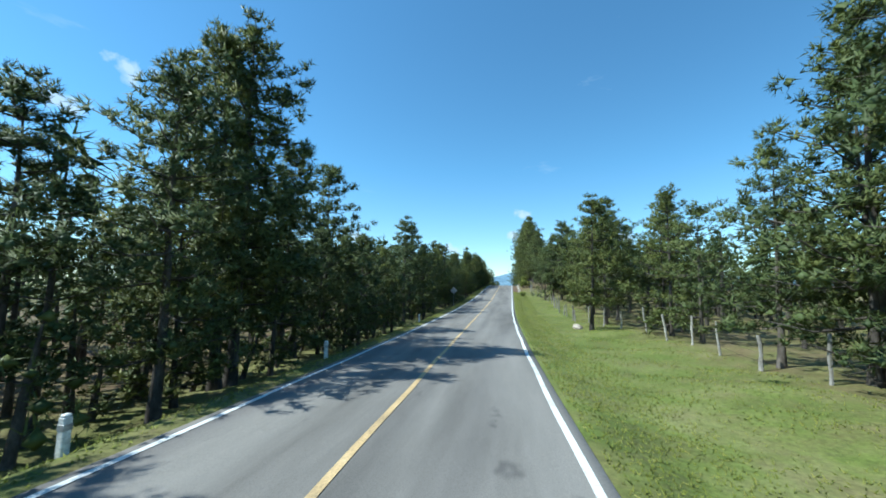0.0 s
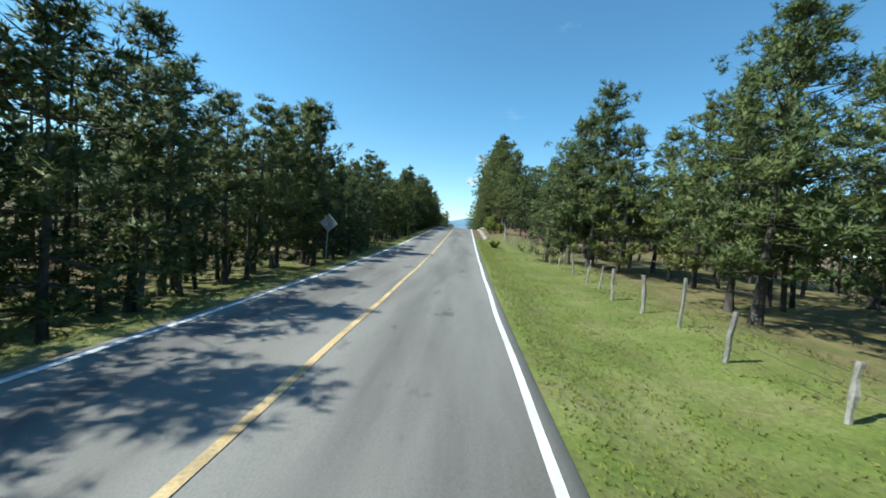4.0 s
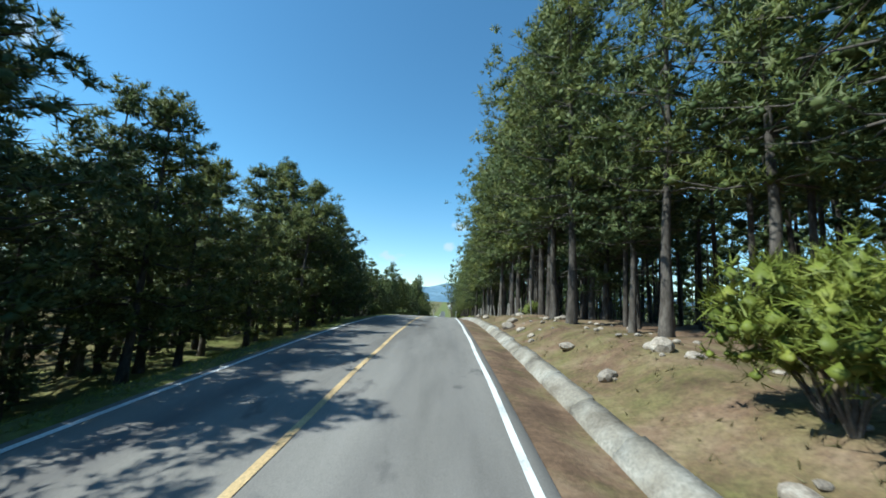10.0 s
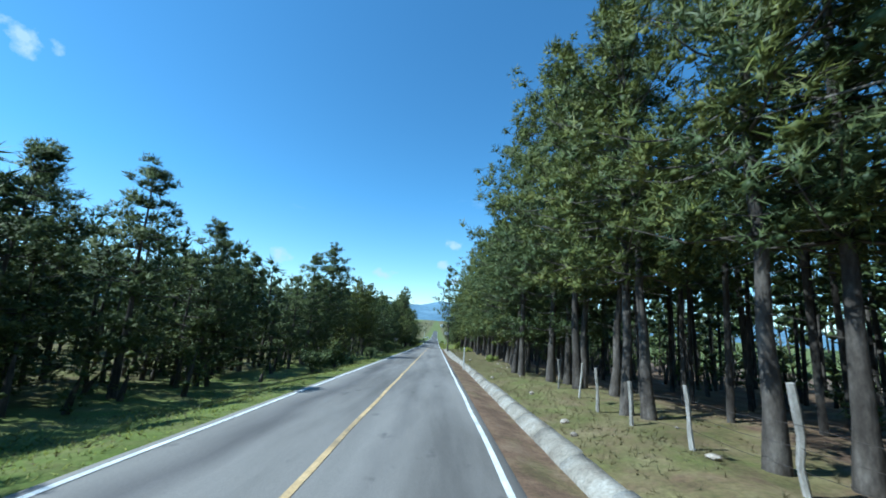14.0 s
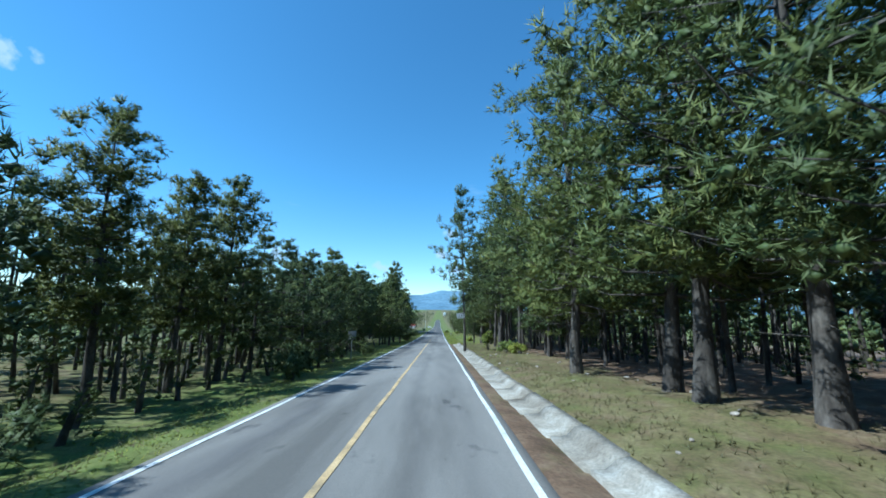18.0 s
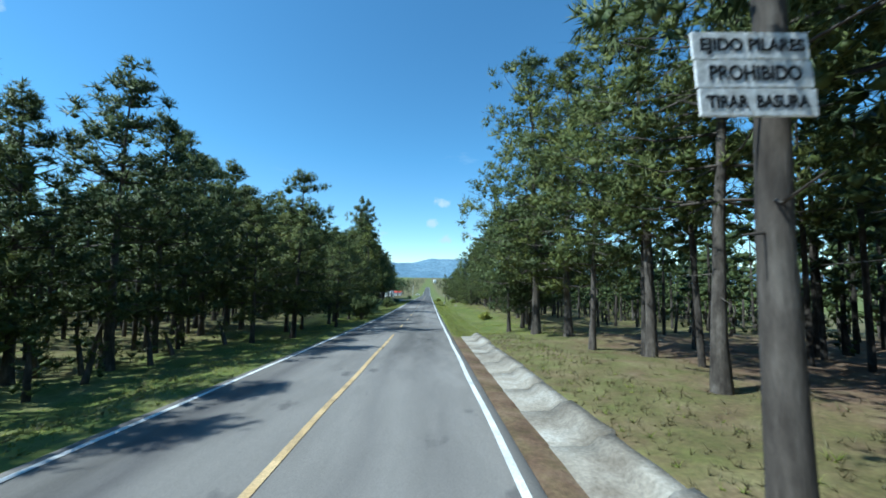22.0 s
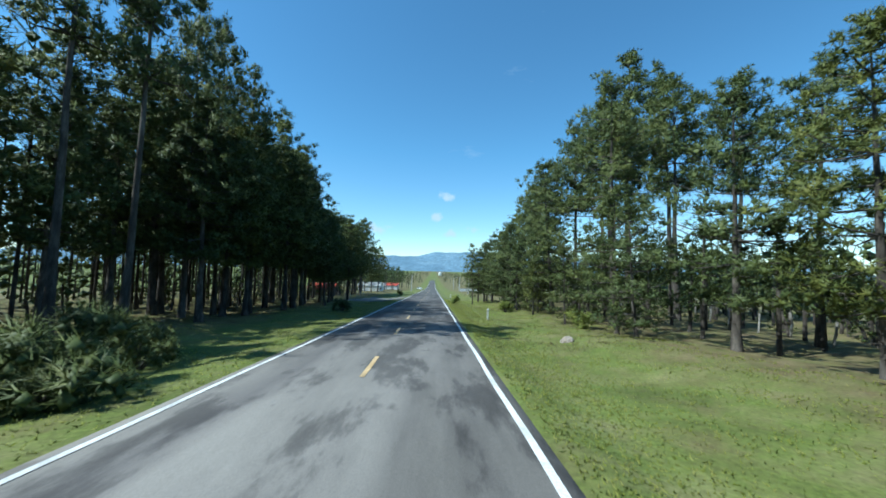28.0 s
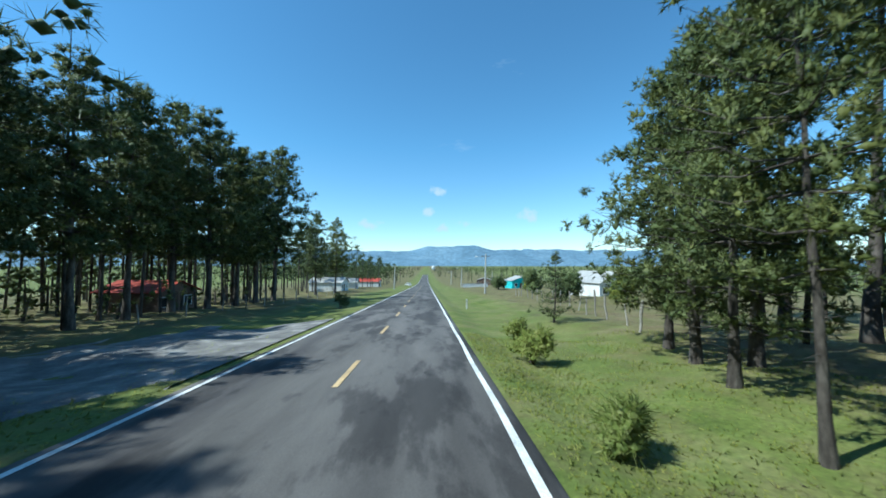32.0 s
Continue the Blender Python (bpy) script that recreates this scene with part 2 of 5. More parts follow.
def asphalt_material():
    m, n, l, b = material("asphalt", 0.85)
    base = ramp(n, l, noise_node(n, l, 0.35, 5, 0.62, (1, 0.12, 1)), [(0.34, (0.135, 0.124, 0.113)), (0.5, (0.215, 0.199, 0.182)), (0.68, (0.27, 0.25, 0.229))])
    blot = ramp(n, l, noise_node(n, l, 1.1, 3, 0.6, (1, 0.5, 1)), [(0.64, (1, 1, 1)), (0.72, (0.62, 0.62, 0.64))])
    grain = ramp(n, l, noise_node(n, l, 40.0, 6, 0.8), [(0.3, (0.72, 0.72, 0.72)), (0.7, (1.22, 1.22, 1.22))])
    # oil and tyre stains along the lanes
    tc = n.new("ShaderNodeTexCoord")
    sp = n.new("ShaderNodeSeparateXYZ")
    l.new(tc.outputs["Object"], sp.inputs[0])
    wob = n.new("ShaderNodeMath")
    wob.operation = "MULTIPLY_ADD"
    l.new(noise_node(n, l, 0.16, 3, 0.6, (1, 0.5, 1)), wob.inputs[0])
    wob.inputs[1].default_value = 2.4
    l.new(sp.outputs["X"], wob.inputs[2])
    rng_ = n.new("ShaderNodeMapRange")
    rng_.inputs["From Min"].default_value, rng_.inputs["From Max"].default_value = -2.8, 5.2
    l.new(wob.outputs[0], rng_.inputs["Value"])
    lane = ramp(n, l, rng_.outputs[0], [(0.10, (1, 1, 1)), (0.20, (0.62, 0.62, 0.65)), (0.28, (1, 1, 1)), (0.58, (1, 1, 1)), (0.64, (0.82, 0.82, 0.83)), (0.70, (1, 1, 1)), (0.82, (0.88, 0.88, 0.89)), (0.9, (1, 1, 1))])
    c = mix(n, l, 1.0, mix(n, l, 1.0, mix(n, l, 1.0, base, blot, "MULTIPLY"), lane, "MULTIPLY"), grain, "MULTIPLY")
    # worn dark patching on the lower stretch
    low = n.new("ShaderNodeMapRange")
    low.inputs["From Min"].default_value, low.inputs["From Max"].default_value = 240, 300
    l.new(sp.outputs["Y"], low.inputs["Value"])
    patch = ramp(n, l, noise_node(n, l, 0.75, 6, 0.62, (1, 0.28, 1)), [(0.41, (0.48, 0.48, 0.49)), (0.455, (0.64, 0.64, 0.65)), (0.50, (0.95, 0.95, 0.95)), (0.62, (1.06, 1.06, 1.05))])
    c = mix(n, l, low.outputs[0], c, mix(n, l, 1.0, c, patch, "MULTIPLY"))
    # darker surface past 322 to 342, with tree shade also put into its colour
    old = n.new("ShaderNodeMapRange")
    old.inputs["From Min"].default_value, old.inputs["From Max"].default_value = 322, 342
    l.new(sp.outputs["Y"], old.inputs["Value"])
    c = mix(n, l, old.outputs[0], c, mix(n, l, 1.0, c, (0.62, 0.62, 0.64), "MULTIPLY"))
    l.new(c, b.inputs["Base Color"])
    bump(n, l, b, noise_node(n, l, 60.0, 5, 0.8), 0.35, 0.01)
    return m


ASPHALT = asphalt_material()
WHITE_PAINT = two_scale("white_road_paint", (0.5, 0.5, 0.49), (0.72, 0.72, 0.70), (0.82, 0.82, 0.8), 1.2, 30.0, 0.7, 0.3)
YELLOW_PAINT = two_scale("yellow_road_paint", (0.30, 0.23, 0.14), (0.55, 0.39, 0.20), (0.66, 0.49, 0.27), 1.0, 25.0, 0.75, 0.3)
CONCRETE = two_scale("worn_concrete", (0.17, 0.145, 0.115), (0.29, 0.26, 0.215), (0.42, 0.395, 0.35), 0.9, 14.0, 0.9, 0.5, vary=0.12)


def ground_material():
    m, n, l, b = material("ground", 0.95)
    grass = ramp(n, l, noise_node(n, l, 0.45, 5, 0.65), [(0.3, (0.085, 0.115, 0.022)), (0.5, (0.135, 0.165, 0.038)), (0.72, (0.205, 0.205, 0.08))])
    soil = ramp(n, l, noise_node(n, l, 0.8, 5, 0.65), [(0.28, (0.072, 0.044, 0.029)), (0.5, (0.155, 0.098, 0.063)), (0.75, (0.25, 0.18, 0.12))])
    at = n.new("ShaderNodeAttribute")
    at.attribute_name = "soil"
    nn = n.new("ShaderNodeMath")
    nn.operation = "MULTIPLY_ADD"
    l.new(noise_node(n, l, 0.7, 5, 0.7), nn.inputs[0])
    nn.inputs[1].default_value = 1.6
    nn.inputs[2].default_value = -0.8
    add = n.new("ShaderNodeMath")
    add.operation, add.use_clamp = "ADD", True
    l.new(nn.outputs[0], add.inputs[0])
    l.new(at.outputs["Fac"], add.inputs[1])
    c = mix(n, l, add.outputs[0], grass, soil)
    fine = ramp(n, l, noise_node(n, l, 9.0, 6, 0.75), [(0.3, (0.6, 0.6, 0.6)), (0.7, (1.35, 1.35, 1.3))])
    c = mix(n, l, 1.0, c, fine, "MULTIPLY")
    l.new(c, b.inputs["Base Color"])
    bump(n, l, b, noise_node(n, l, 6.0, 6, 0.75), 0.6, 0.04)
    return m


GROUND = ground_material()


# ---- building helpers ----
def mesh_of(name, verts, faces, mat, smooth=False):
    me = bpy.data.meshes.new(name)
    verts = np.asarray(verts, np.float32)
    if isinstance(faces, np.ndarray):
        k = faces.shape[1]
        me.vertices.add(len(verts))
        me.vertices.foreach_set("co", verts.ravel())
        me.loops.add(faces.size)
        me.loops.foreach_set("vertex_index", faces.astype(np.int32).ravel())
        me.polygons.add(len(faces))
        me.polygons.foreach_set("loop_start", np.arange(0, faces.size, k, dtype=np.int32))
        me.update(calc_edges=True)
    else:
        me.from_pydata(verts.tolist(), [], faces)
    me.materials.append(mat)
    if smooth:
        me.polygons.foreach_set("use_smooth", np.ones(len(me.polygons), bool))
    return me


def part(name, data, mat=None, parent=None, label=""):
    """One mesh object under a thing or a part; data is a mesh or a bmesh."""
    if isinstance(data, bmesh.types.BMesh):
        me = bpy.data.meshes.new(name)
        data.to_mesh(me)
        data.free()
        me.materials.append(mat)
        data = me
    ob = new(name, data)
    ob.parent = parent
    return tagged(ob, label) if label else ob


def sheet(s, lat, dz):
    """Vertices and quads of a grid over s (rows) and lat (columns)."""
    ss, ll = np.meshgrid(s, lat, indexing="ij")
    v = road(ss, ll, dz(ss, ll)).reshape(-1, 3)
    i = np.arange(len(s) * len(lat)).reshape(len(s), len(lat))
    f = np.stack([i[:-1, :-1], i[:-1, 1:], i[1:, 1:], i[1:, :-1]], -1).reshape(-1, 4)
    return v, f, ss.ravel(), ll.ravel()


def tube(points, radii, sides=7):
    """A tapered tube along points, closed at its tip."""
    p = np.asarray(points, float)
    r = np.asarray(radii, float)
    d = np.gradient(p, axis=0)
    d /= np.linalg.norm(d, axis=1, keepdims=True) + 1e-9
    ref = np.where(np.abs(d[:, 2:3]) > 0.9, [[1.0, 0, 0]], [[0, 0, 1.0]])
    u = np.cross(d, ref)
    u /= np.linalg.norm(u, axis=1, keepdims=True) + 1e-9
    w = np.cross(d, u)
    a = np.linspace(0, 2 * np.pi, sides, endpoint=False)
    v = p[:, None] + r[:, None, None] * (np.cos(a)[None, :, None] * u[:, None] + np.sin(a)[None, :, None] * w[:, None])
    i = np.arange(len(p) * sides).reshape(len(p), sides)
    j = np.roll(i, -1, axis=1)
    f = np.stack([i[:-1], j[:-1], j[1:], i[1:]], -1).reshape(-1, 4)
    return v.reshape(-1, 3), f


def merge(pieces):
    vs, fs, k = [], [], 0
    for v, f in pieces:
        vs.append(v)
        fs.append(f + k)
        k += len(v)
    return np.concatenate(vs), np.concatenate(fs)


# ---- ground and road ----
s_lines = np.concatenate([np.arange(-120, 460, 1.5), 460 + np.cumsum(np.geomspace(2, 260, 60))])
l_near = np.concatenate([np.arange(-30, -12, 1.5), np.arange(-12, -3, 0.45), [-3.0, 0, 3.0], np.arange(3.4, 12, 0.35), np.arange(12, 31, 1.5)])
l_far = np.cumsum(np.geomspace(2, 500, 22))
l_lines = np.concatenate([(-30 - l_far)[::-1], l_near, 31 + l_far])
gv, gf, gs, gl = sheet(s_lines, l_lines, relief)
ground_me = mesh_of("ground", gv, gf, GROUND, True)
cut_w = soft_step(gs, 84, 92) * (1 - soft_step(gs, 260, 274))
soil = np.where(gl > 0, np.interp(gs, [0, 84, 95, 130, 150, 170, 200, 230, 260, 274], [0.12, 0.15, 0.75, 0.85, 0.8, 0.5, 0.62, 0.66, 0.55, 0.12]), np.interp(gs, [0, 120, 140], [0.35, 0.35, 0.1]))
soil = soil + 0.45 * soft_step(np.abs(gl), 9, 14) * (1 - soft_step(np.abs(gl), 60, 120))
soil = np.where((gl > 3.2) & (gl < 5.2), np.maximum(soil, cut_w), soil)
at = ground_me.attributes.new("soil", "FLOAT", "POINT")
at.data.foreach_set("value", soil.astype(np.float32))
tagged(new("ground", ground_me), "grassy verges and brown pine forest floor", "ground", kind="structure")

rs = np.arange(-118, 900, 1.0)
r_lat = np.array([-3.74, -3.66, -3.4, -1.7, 0, 1.7, 3.4, 3.66, 3.74])


def crown_of_road(ss, ll):
    return 0.0 - 0.010 * np.abs(ll) - np.where(np.abs(ll) > 3.7, 0.16, 0)


rv, rf, _, _ = sheet(rs, r_lat, crown_of_road)
road_ob = tagged(new("road", mesh_of("road", rv, rf, ASPHALT, True)), "worn grey two-lane asphalt road", "road", kind="structure")


def stripe(name, s0, s1, lat, width, mat, label="", step=1.0):
    n = max(2, int((s1 - s0) / step) + 1)
    ss = np.linspace(s0, s1, n)
    wob = 0.015 * np.sin(ss * 0.8 + lat)
    v = np.concatenate([road(ss, lat + wob - width / 2, crown_of_road(ss, lat) + 0.012), road(ss, lat + wob + width / 2, crown_of_road(ss, lat) + 0.012)])
    i = np.arange(n - 1)
    f = np.stack([i, i + n, i + n + 1, i + 1], -1)
    return part(name, mesh_of(name, v, f, mat), None, road_ob, label)


stripe("edge_line", -118, 900, -3.4, 0.125, WHITE_PAINT, "white edge line")
stripe("edge_line", -118, 900, 3.4, 0.135, WHITE_PAINT, "white edge line")
stripe("centre_line", -118, 265.7, -0.1, 0.14, YELLOW_PAINT, "solid yellow centre line")
for k in range(40):
    stripe("centre_dash", 271.2 + 8.72 * k, 274.1 + 8.72 * k, -0.1, 0.14, YELLOW_PAINT)

# ---- trees ----
rng = np.random.default_rng(7)


def needle_cloud(centres, outs, per, length, width, g):
    """Thin pointed blades, a bunch round each centre."""
    n = len(centres) * per
    c = np.repeat(centres, per, axis=0)
    d = np.repeat(outs, per, axis=0) * 0.7 + g.normal(0, 0.62, (n, 3)) + [0, 0, 0.3]
    d /= np.linalg.norm(d, axis=1, keepdims=True)
    side = np.cross(d, g.normal(0, 1, (n, 3)))
    side /= np.linalg.norm(side, axis=1, keepdims=True) + 1e-9
    ln = length * g.uniform(0.6, 1.25, (n, 1))
    wd = width * g.uniform(0.7, 1.3, (n, 1))
    c = c - d * ln * 0.2
    v = np.stack([c - side * wd * 0.5, c + side * wd * 0.5, c + d * ln], 1)
    soft = np.repeat(outs, per, axis=0) * 0.9 + d * 0.45 + [0, 0, 0.15]
    soft /= np.linalg.norm(soft, axis=1, keepdims=True) + 1e-9
    turn = (np.cross(v[:, 1] - v[:, 0], v[:, 2] - v[:, 0]) * [0, -1, 0.5]).sum(1) < 0
    v[turn] = v[turn][:, [1, 0, 2]]
    return v.reshape(-1, 3), np.arange(n * 3).reshape(-1, 3), np.repeat(soft, 3, axis=0)


def leafy(name, v, f, normals, mat, bunch=None):
    """A mesh of blades that is shaded as the soft puffs it makes up; bunch: a shade for each vertex."""
    me = mesh_of(name, v, f, mat, True)
    me.normals_split_custom_set_from_vertices(normals.tolist())
    if bunch is not None:
        me.attributes.new("bunch", "FLOAT", "POINT").data.foreach_set("value", bunch.astype(np.float32))
    return me


OCTA = np.array([(1, 0, 0), (0, 1, 0), (-1, 0, 0), (0, -1, 0), (0, 0, 1), (0, 0, -1)], float)
OCTA_F = np.array([(0, 1, 4), (1, 2, 4), (2, 3, 4), (3, 0, 4), (1, 0, 5), (2, 1, 5), (3, 2, 5), (0, 3, 5)])


def unit(v):
    return v / (np.linalg.norm(v, axis=-1, keepdims=True) + 1e-9)


def needle_puffs(c, r, up, tufts, blades, width, g, flat=0.8, heart=0.34, reach=0.58, fan=0.6):
    """Clumps of pine needles, one for each centre c of radius r: a lumpy heart under brush-like tufts of thin blades."""
    n = len(c)
    turn = g.uniform(0, 6.283, (n, 1))
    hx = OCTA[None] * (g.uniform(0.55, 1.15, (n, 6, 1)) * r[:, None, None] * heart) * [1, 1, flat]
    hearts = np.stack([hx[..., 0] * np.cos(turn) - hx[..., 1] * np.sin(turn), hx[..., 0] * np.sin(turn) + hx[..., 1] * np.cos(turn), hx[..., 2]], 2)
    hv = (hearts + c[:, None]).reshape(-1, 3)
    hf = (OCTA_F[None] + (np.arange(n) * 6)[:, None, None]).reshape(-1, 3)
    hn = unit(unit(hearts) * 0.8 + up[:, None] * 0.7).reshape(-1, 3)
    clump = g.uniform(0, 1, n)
    # the tufts' axes, then the blades that fan out of each tuft
    k = n * tufts
    us = np.repeat(up, tufts, axis=0)
    rr = np.repeat(r, tufts)[:, None]
    axis = unit(unit(g.normal(0, 1, (k, 3))) + us * 0.55 + [0, 0, 0.15])
    foot = np.repeat(c, tufts, axis=0) + axis * rr * g.uniform(0.05, 0.65, (k, 1)) * [1, 1, flat]
    shade = np.clip(0.55 * np.repeat(clump, tufts) + 0.45 * g.uniform(0, 1, k), 0, 1)
    m = k * blades
    ax, rb = np.repeat(axis, blades, axis=0), np.repeat(rr, blades, axis=0)
    way = unit(ax + g.normal(0, fan, (m, 3)))
    start = np.repeat(foot, blades, axis=0) + ax * rb * g.uniform(0, 0.2, (m, 1))
    side = unit(np.cross(way, g.normal(0, 1, (m, 3))))
    wd = width * g.uniform(0.7, 1.3, (m, 1)) * 0.5
    bv = np.stack([start - side * wd, start + side * wd, start + way * rb * reach * g.uniform(0.55, 1.1, (m, 1))], 1)
    soft = unit(ax * 0.75 + np.repeat(us, blades, axis=0) * 0.65)
    back = (np.cross(bv[:, 1] - bv[:, 0], bv[:, 2] - bv[:, 0]) * soft).sum(1) < 0
    bv[back] = bv[back][:, [1, 0, 2]]
    # hearts take 0.7 of their clump's value, on the whole a darker green
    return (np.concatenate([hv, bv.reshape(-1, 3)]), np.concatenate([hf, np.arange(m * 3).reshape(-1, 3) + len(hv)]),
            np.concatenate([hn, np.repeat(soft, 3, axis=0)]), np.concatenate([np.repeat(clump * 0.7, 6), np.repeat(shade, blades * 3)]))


def pine(seed, height, base, radius, whorls, puffs, puff_r, tufts, width, trunk_r, label="", lean=0.02, shape=1.0, bare=3):
    """A pine: tapered bent trunk, limbs in loose whorls, and clumps of needle tufts along the outer limbs."""
    g = np.random.default_rng(seed)
    root = tagged(new("pine_tree"), label, "tree")
    zs = np.linspace(-0.4, height * 0.95, 12)
    bend = np.stack([np.cumsum(g.normal(0, lean, 12)), np.cumsum(g.normal(0, lean, 12)), zs * 0], 1) * height * 0.12
    pts = bend + np.stack([zs * 0, zs * 0, zs], 1)
    rad = trunk_r * (1 - 0.95 * np.clip(zs / height, 0, 1) ** 0.9)
    rad[0] *= 1.5
    rad[1] *= 1.1
    limbs, cen, size = [tube(pts, rad, 9)], [], []
    p1, p2 = g.uniform(0, 6.283, 2)
    for k in range(whorls):
        u = float(np.clip((k + g.uniform(-0.4, 0.4)) / (whorls - 1), 0, 1))
        z = height * (base + (0.93 - base) * u)
        prof = min(1.0, 0.66 + 1.3 * u) * (1 - u ** (1.9 * shape) * 0.82)
        n_l = 5 if u < 0.75 else 4
        turn0 = g.uniform(0, 6.3)
        at0 = np.array([np.interp(z, pts[:, 2], pts[:, 0]), np.interp(z, pts[:, 2], pts[:, 1]), z])
        for j in range(n_l):
            if g.random() < 0.08:
                continue
            a = turn0 + j * 6.283 / n_l + g.normal(0, 0.3)
            lobe = 1 + 0.17 * math.sin(2 * a + p1 + 5 * u) + 0.13 * math.sin(3 * a + p2 - 8 * u)
            ln = radius * prof * min(1.12, lobe * g.uniform(0.7, 1.12))
            tip = at0 + [math.cos(a) * ln, math.sin(a) * ln, ln * (g.uniform(-0.1, 0.22) + 0.4 * u)]
            mid = (at0 + tip) / 2 + [0, 0, -0.09 * ln]
            limbs.append(tube([at0, mid, tip], [trunk_r * 0.25 * (1 - 0.6 * u) + 0.012, 0.028, 0.008], 3))
            n_p = max(3, round(puffs * (0.2 + ln / radius)))
            w = g.uniform(0.0, 1.0, n_p) ** 0.62
            off = np.clip(g.normal(0, 1, (n_p, 3)), -1.2, 1.2) * [0.18, 0.18, 0.09] * ln * (0.3 + w[:, None])
            cen.append(at0 + (tip - at0) * w[:, None] + off + [0, 0, 0.1 * puff_r])
            size.append(puff_r * g.uniform(0.7, 1.25, n_p))
    for j in range(bare):
        z = height * base * g.uniform(0.45, 0.98)
        a, ln = g.uniform(0, 6.283), radius * g.uniform(0.1, 0.3)
        at0 = np.array([np.interp(z, pts[:, 2], pts[:, 0]), np.interp(z, pts[:, 2], pts[:, 1]), z])
        limbs.append(tube([at0, at0 + [math.cos(a) * ln, math.sin(a) * ln, g.uniform(-0.3, 0.3) * ln]], [0.018, 0.006], 3))
    top = np.clip(g.normal(0, 0.3, (10, 3)), -0.4, 0.4) * [1, 1, 0.9] * puff_r * 2.4
    cen.append(pts[-1] + top + [0, 0, 0.15])
    size.append(puff_r * g.uniform(0.6, 1.0, 10))
    lv, lf = merge(limbs)
    part("trunk", mesh_of("trunk", lv, lf, BARK, True), None, root)
    cen, size = np.concatenate(cen), np.concatenate(size)
    up = (cen - [0, 0, height * (base * 0.5 + 0.4)]) * [1, 1, 0.6] / radius
    up = up / (np.linalg.norm(up, axis=1, keepdims=True) + 0.2) * 0.7 + [0, 0, 0.55]
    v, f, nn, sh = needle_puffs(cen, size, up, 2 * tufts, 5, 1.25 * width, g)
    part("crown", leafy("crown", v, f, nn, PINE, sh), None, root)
    return root


DEPOT = Matrix.Translation((0, -600, -200))
YOUNG_LABEL, MATURE_LABEL = "young green pine with branches down to the grass", "mature green pine with a full crown and dark trunk"
OPEN_LABEL = "tall old pine with long bare trunk and sparse crown"
TALL_LABEL, HIGH_LABEL = "tall dark old pine with a bare lower trunk", "straight forest pine with bare trunk below a full crown"
KINDS = {
    "young": [pine(11 + k, 8.0, 0.08, 2.9, 10, 6.0, 0.38, 6, 0.026, 0.12, YOUNG_LABEL) for k in range(5)],
    "mature": [pine(31 + k, 13.0, 0.17, 3.8, 12, 7.6, 0.50, 7, 0.034, 0.2, MATURE_LABEL, bare=5) for k in range(7)],
    "tall": [pine(51 + k, 20.0, 0.27, 4.5, 16, 8.4, 0.66, 7, 0.045, 0.28, TALL_LABEL, shape=1.3, bare=6) for k in range(5)],
    "sparse": [pine(91 + k, 20.0, 0.50, 3.9, 9, 8.0, 0.60, 6, 0.042, 0.24, OPEN_LABEL, shape=1.5, bare=12) for k in range(4)],
    "high": [pine(71 + k, 15.0, 0.30, 3.8, 11, 6.8, 0.52, 7, 0.034, 0.17, HIGH_LABEL, bare=6) for k in range(5)],
    "mature_big": [pine(131 + k, 18.0, 0.17, 5.2, 16, 9.5, 0.54, 7, 0.032, 0.24, MATURE_LABEL, bare=6) for k in range(4)],
    "high_big": [pine(171 + k, 21.0, 0.27, 5.2, 15, 9.5, 0.56, 7, 0.032, 0.22, HIGH_LABEL, bare=8) for k in range(5)],
}
HEIGHT = {"young": 8.0, "mature": 13.0, "tall": 20.0, "sparse": 20.0, "high": 15.0, "mature_big": 18.0, "high_big": 21.0}
for group in KINDS.values():
    for ob in group:
        ob.matrix_world = DEPOT
used = set()


def tree(kind, s, lat, height, wide=1.0, variant=None):
    """One pine of the given height on the land at s, lat."""
    if kind in ("mature", "high") and height > 1.15 * HEIGHT[kind]:
        kind += "_big"
    tall = HEIGHT[kind]
    v = int(rng.integers(len(KINDS[kind]))) if variant is None else variant
    ob = KINDS[kind][v]
    k = height / tall
    x, y, z = land(s, lat)
    at = pose(x, y, z, rng.normal(0, 1.2), rng.normal(0, 1.2), rng.uniform(0, 360))
    m = at @ Matrix.Diagonal((k * wide, k * wide, k, 1))
    if (kind, v) in used:
        ob = copy_thing(ob, at)
        ob.matrix_basis = m
    else:
        used.add((kind, v))
        ob.matrix_basis = m
    ob["group"] = "pines along the road"
    return ob


# the pines that front the road on its left side
tree("mature", 2.0, -10.1, 11.2)
tree("mature", 7.1, -9.0, 9.1)
tree("mature", 9.8, -7.5, 10.9)
tree("tall", 14.1, -8.5, 15.8)
tree("mature", 22.3, -8.5, 12.0)
tree("mature", 26.7, -8.5, 7.1)
tree("mature", 29.6, -9.5, 8.6)
tree("mature", 32.3, -8.0, 7.7)
tree("mature", 36.8, -9.4, 6.1)
tree("mature", 40.2, -8.5, 11.7)
tree("mature", 44.5, -9.0, 11.8)
tree("mature", 49.2, -8.5, 9.8)
tree("mature", 51.7, -9.5, 9.1)
tree("mature", 54.6, -8.9, 8.8)
tree("mature", 57.0, -8.9, 9.2)
tree("mature", 59.4, -8.9, 9.6)
tree("mature", 62.2, -8.5, 10.8)
tree("mature", 64.9, -10.1, 11.4)
tree("mature", 67.4, -9.0, 8.0)
tree("mature", 72.5, -10.0, 8.2)
tree("mature", 75.4, -9.4, 8.6)
tree("mature", 77.8, -9.0, 10.1)
tree("mature", 81.4, -9.0, 9.6)
tree("mature", 84.9, -9.0, 10.1)
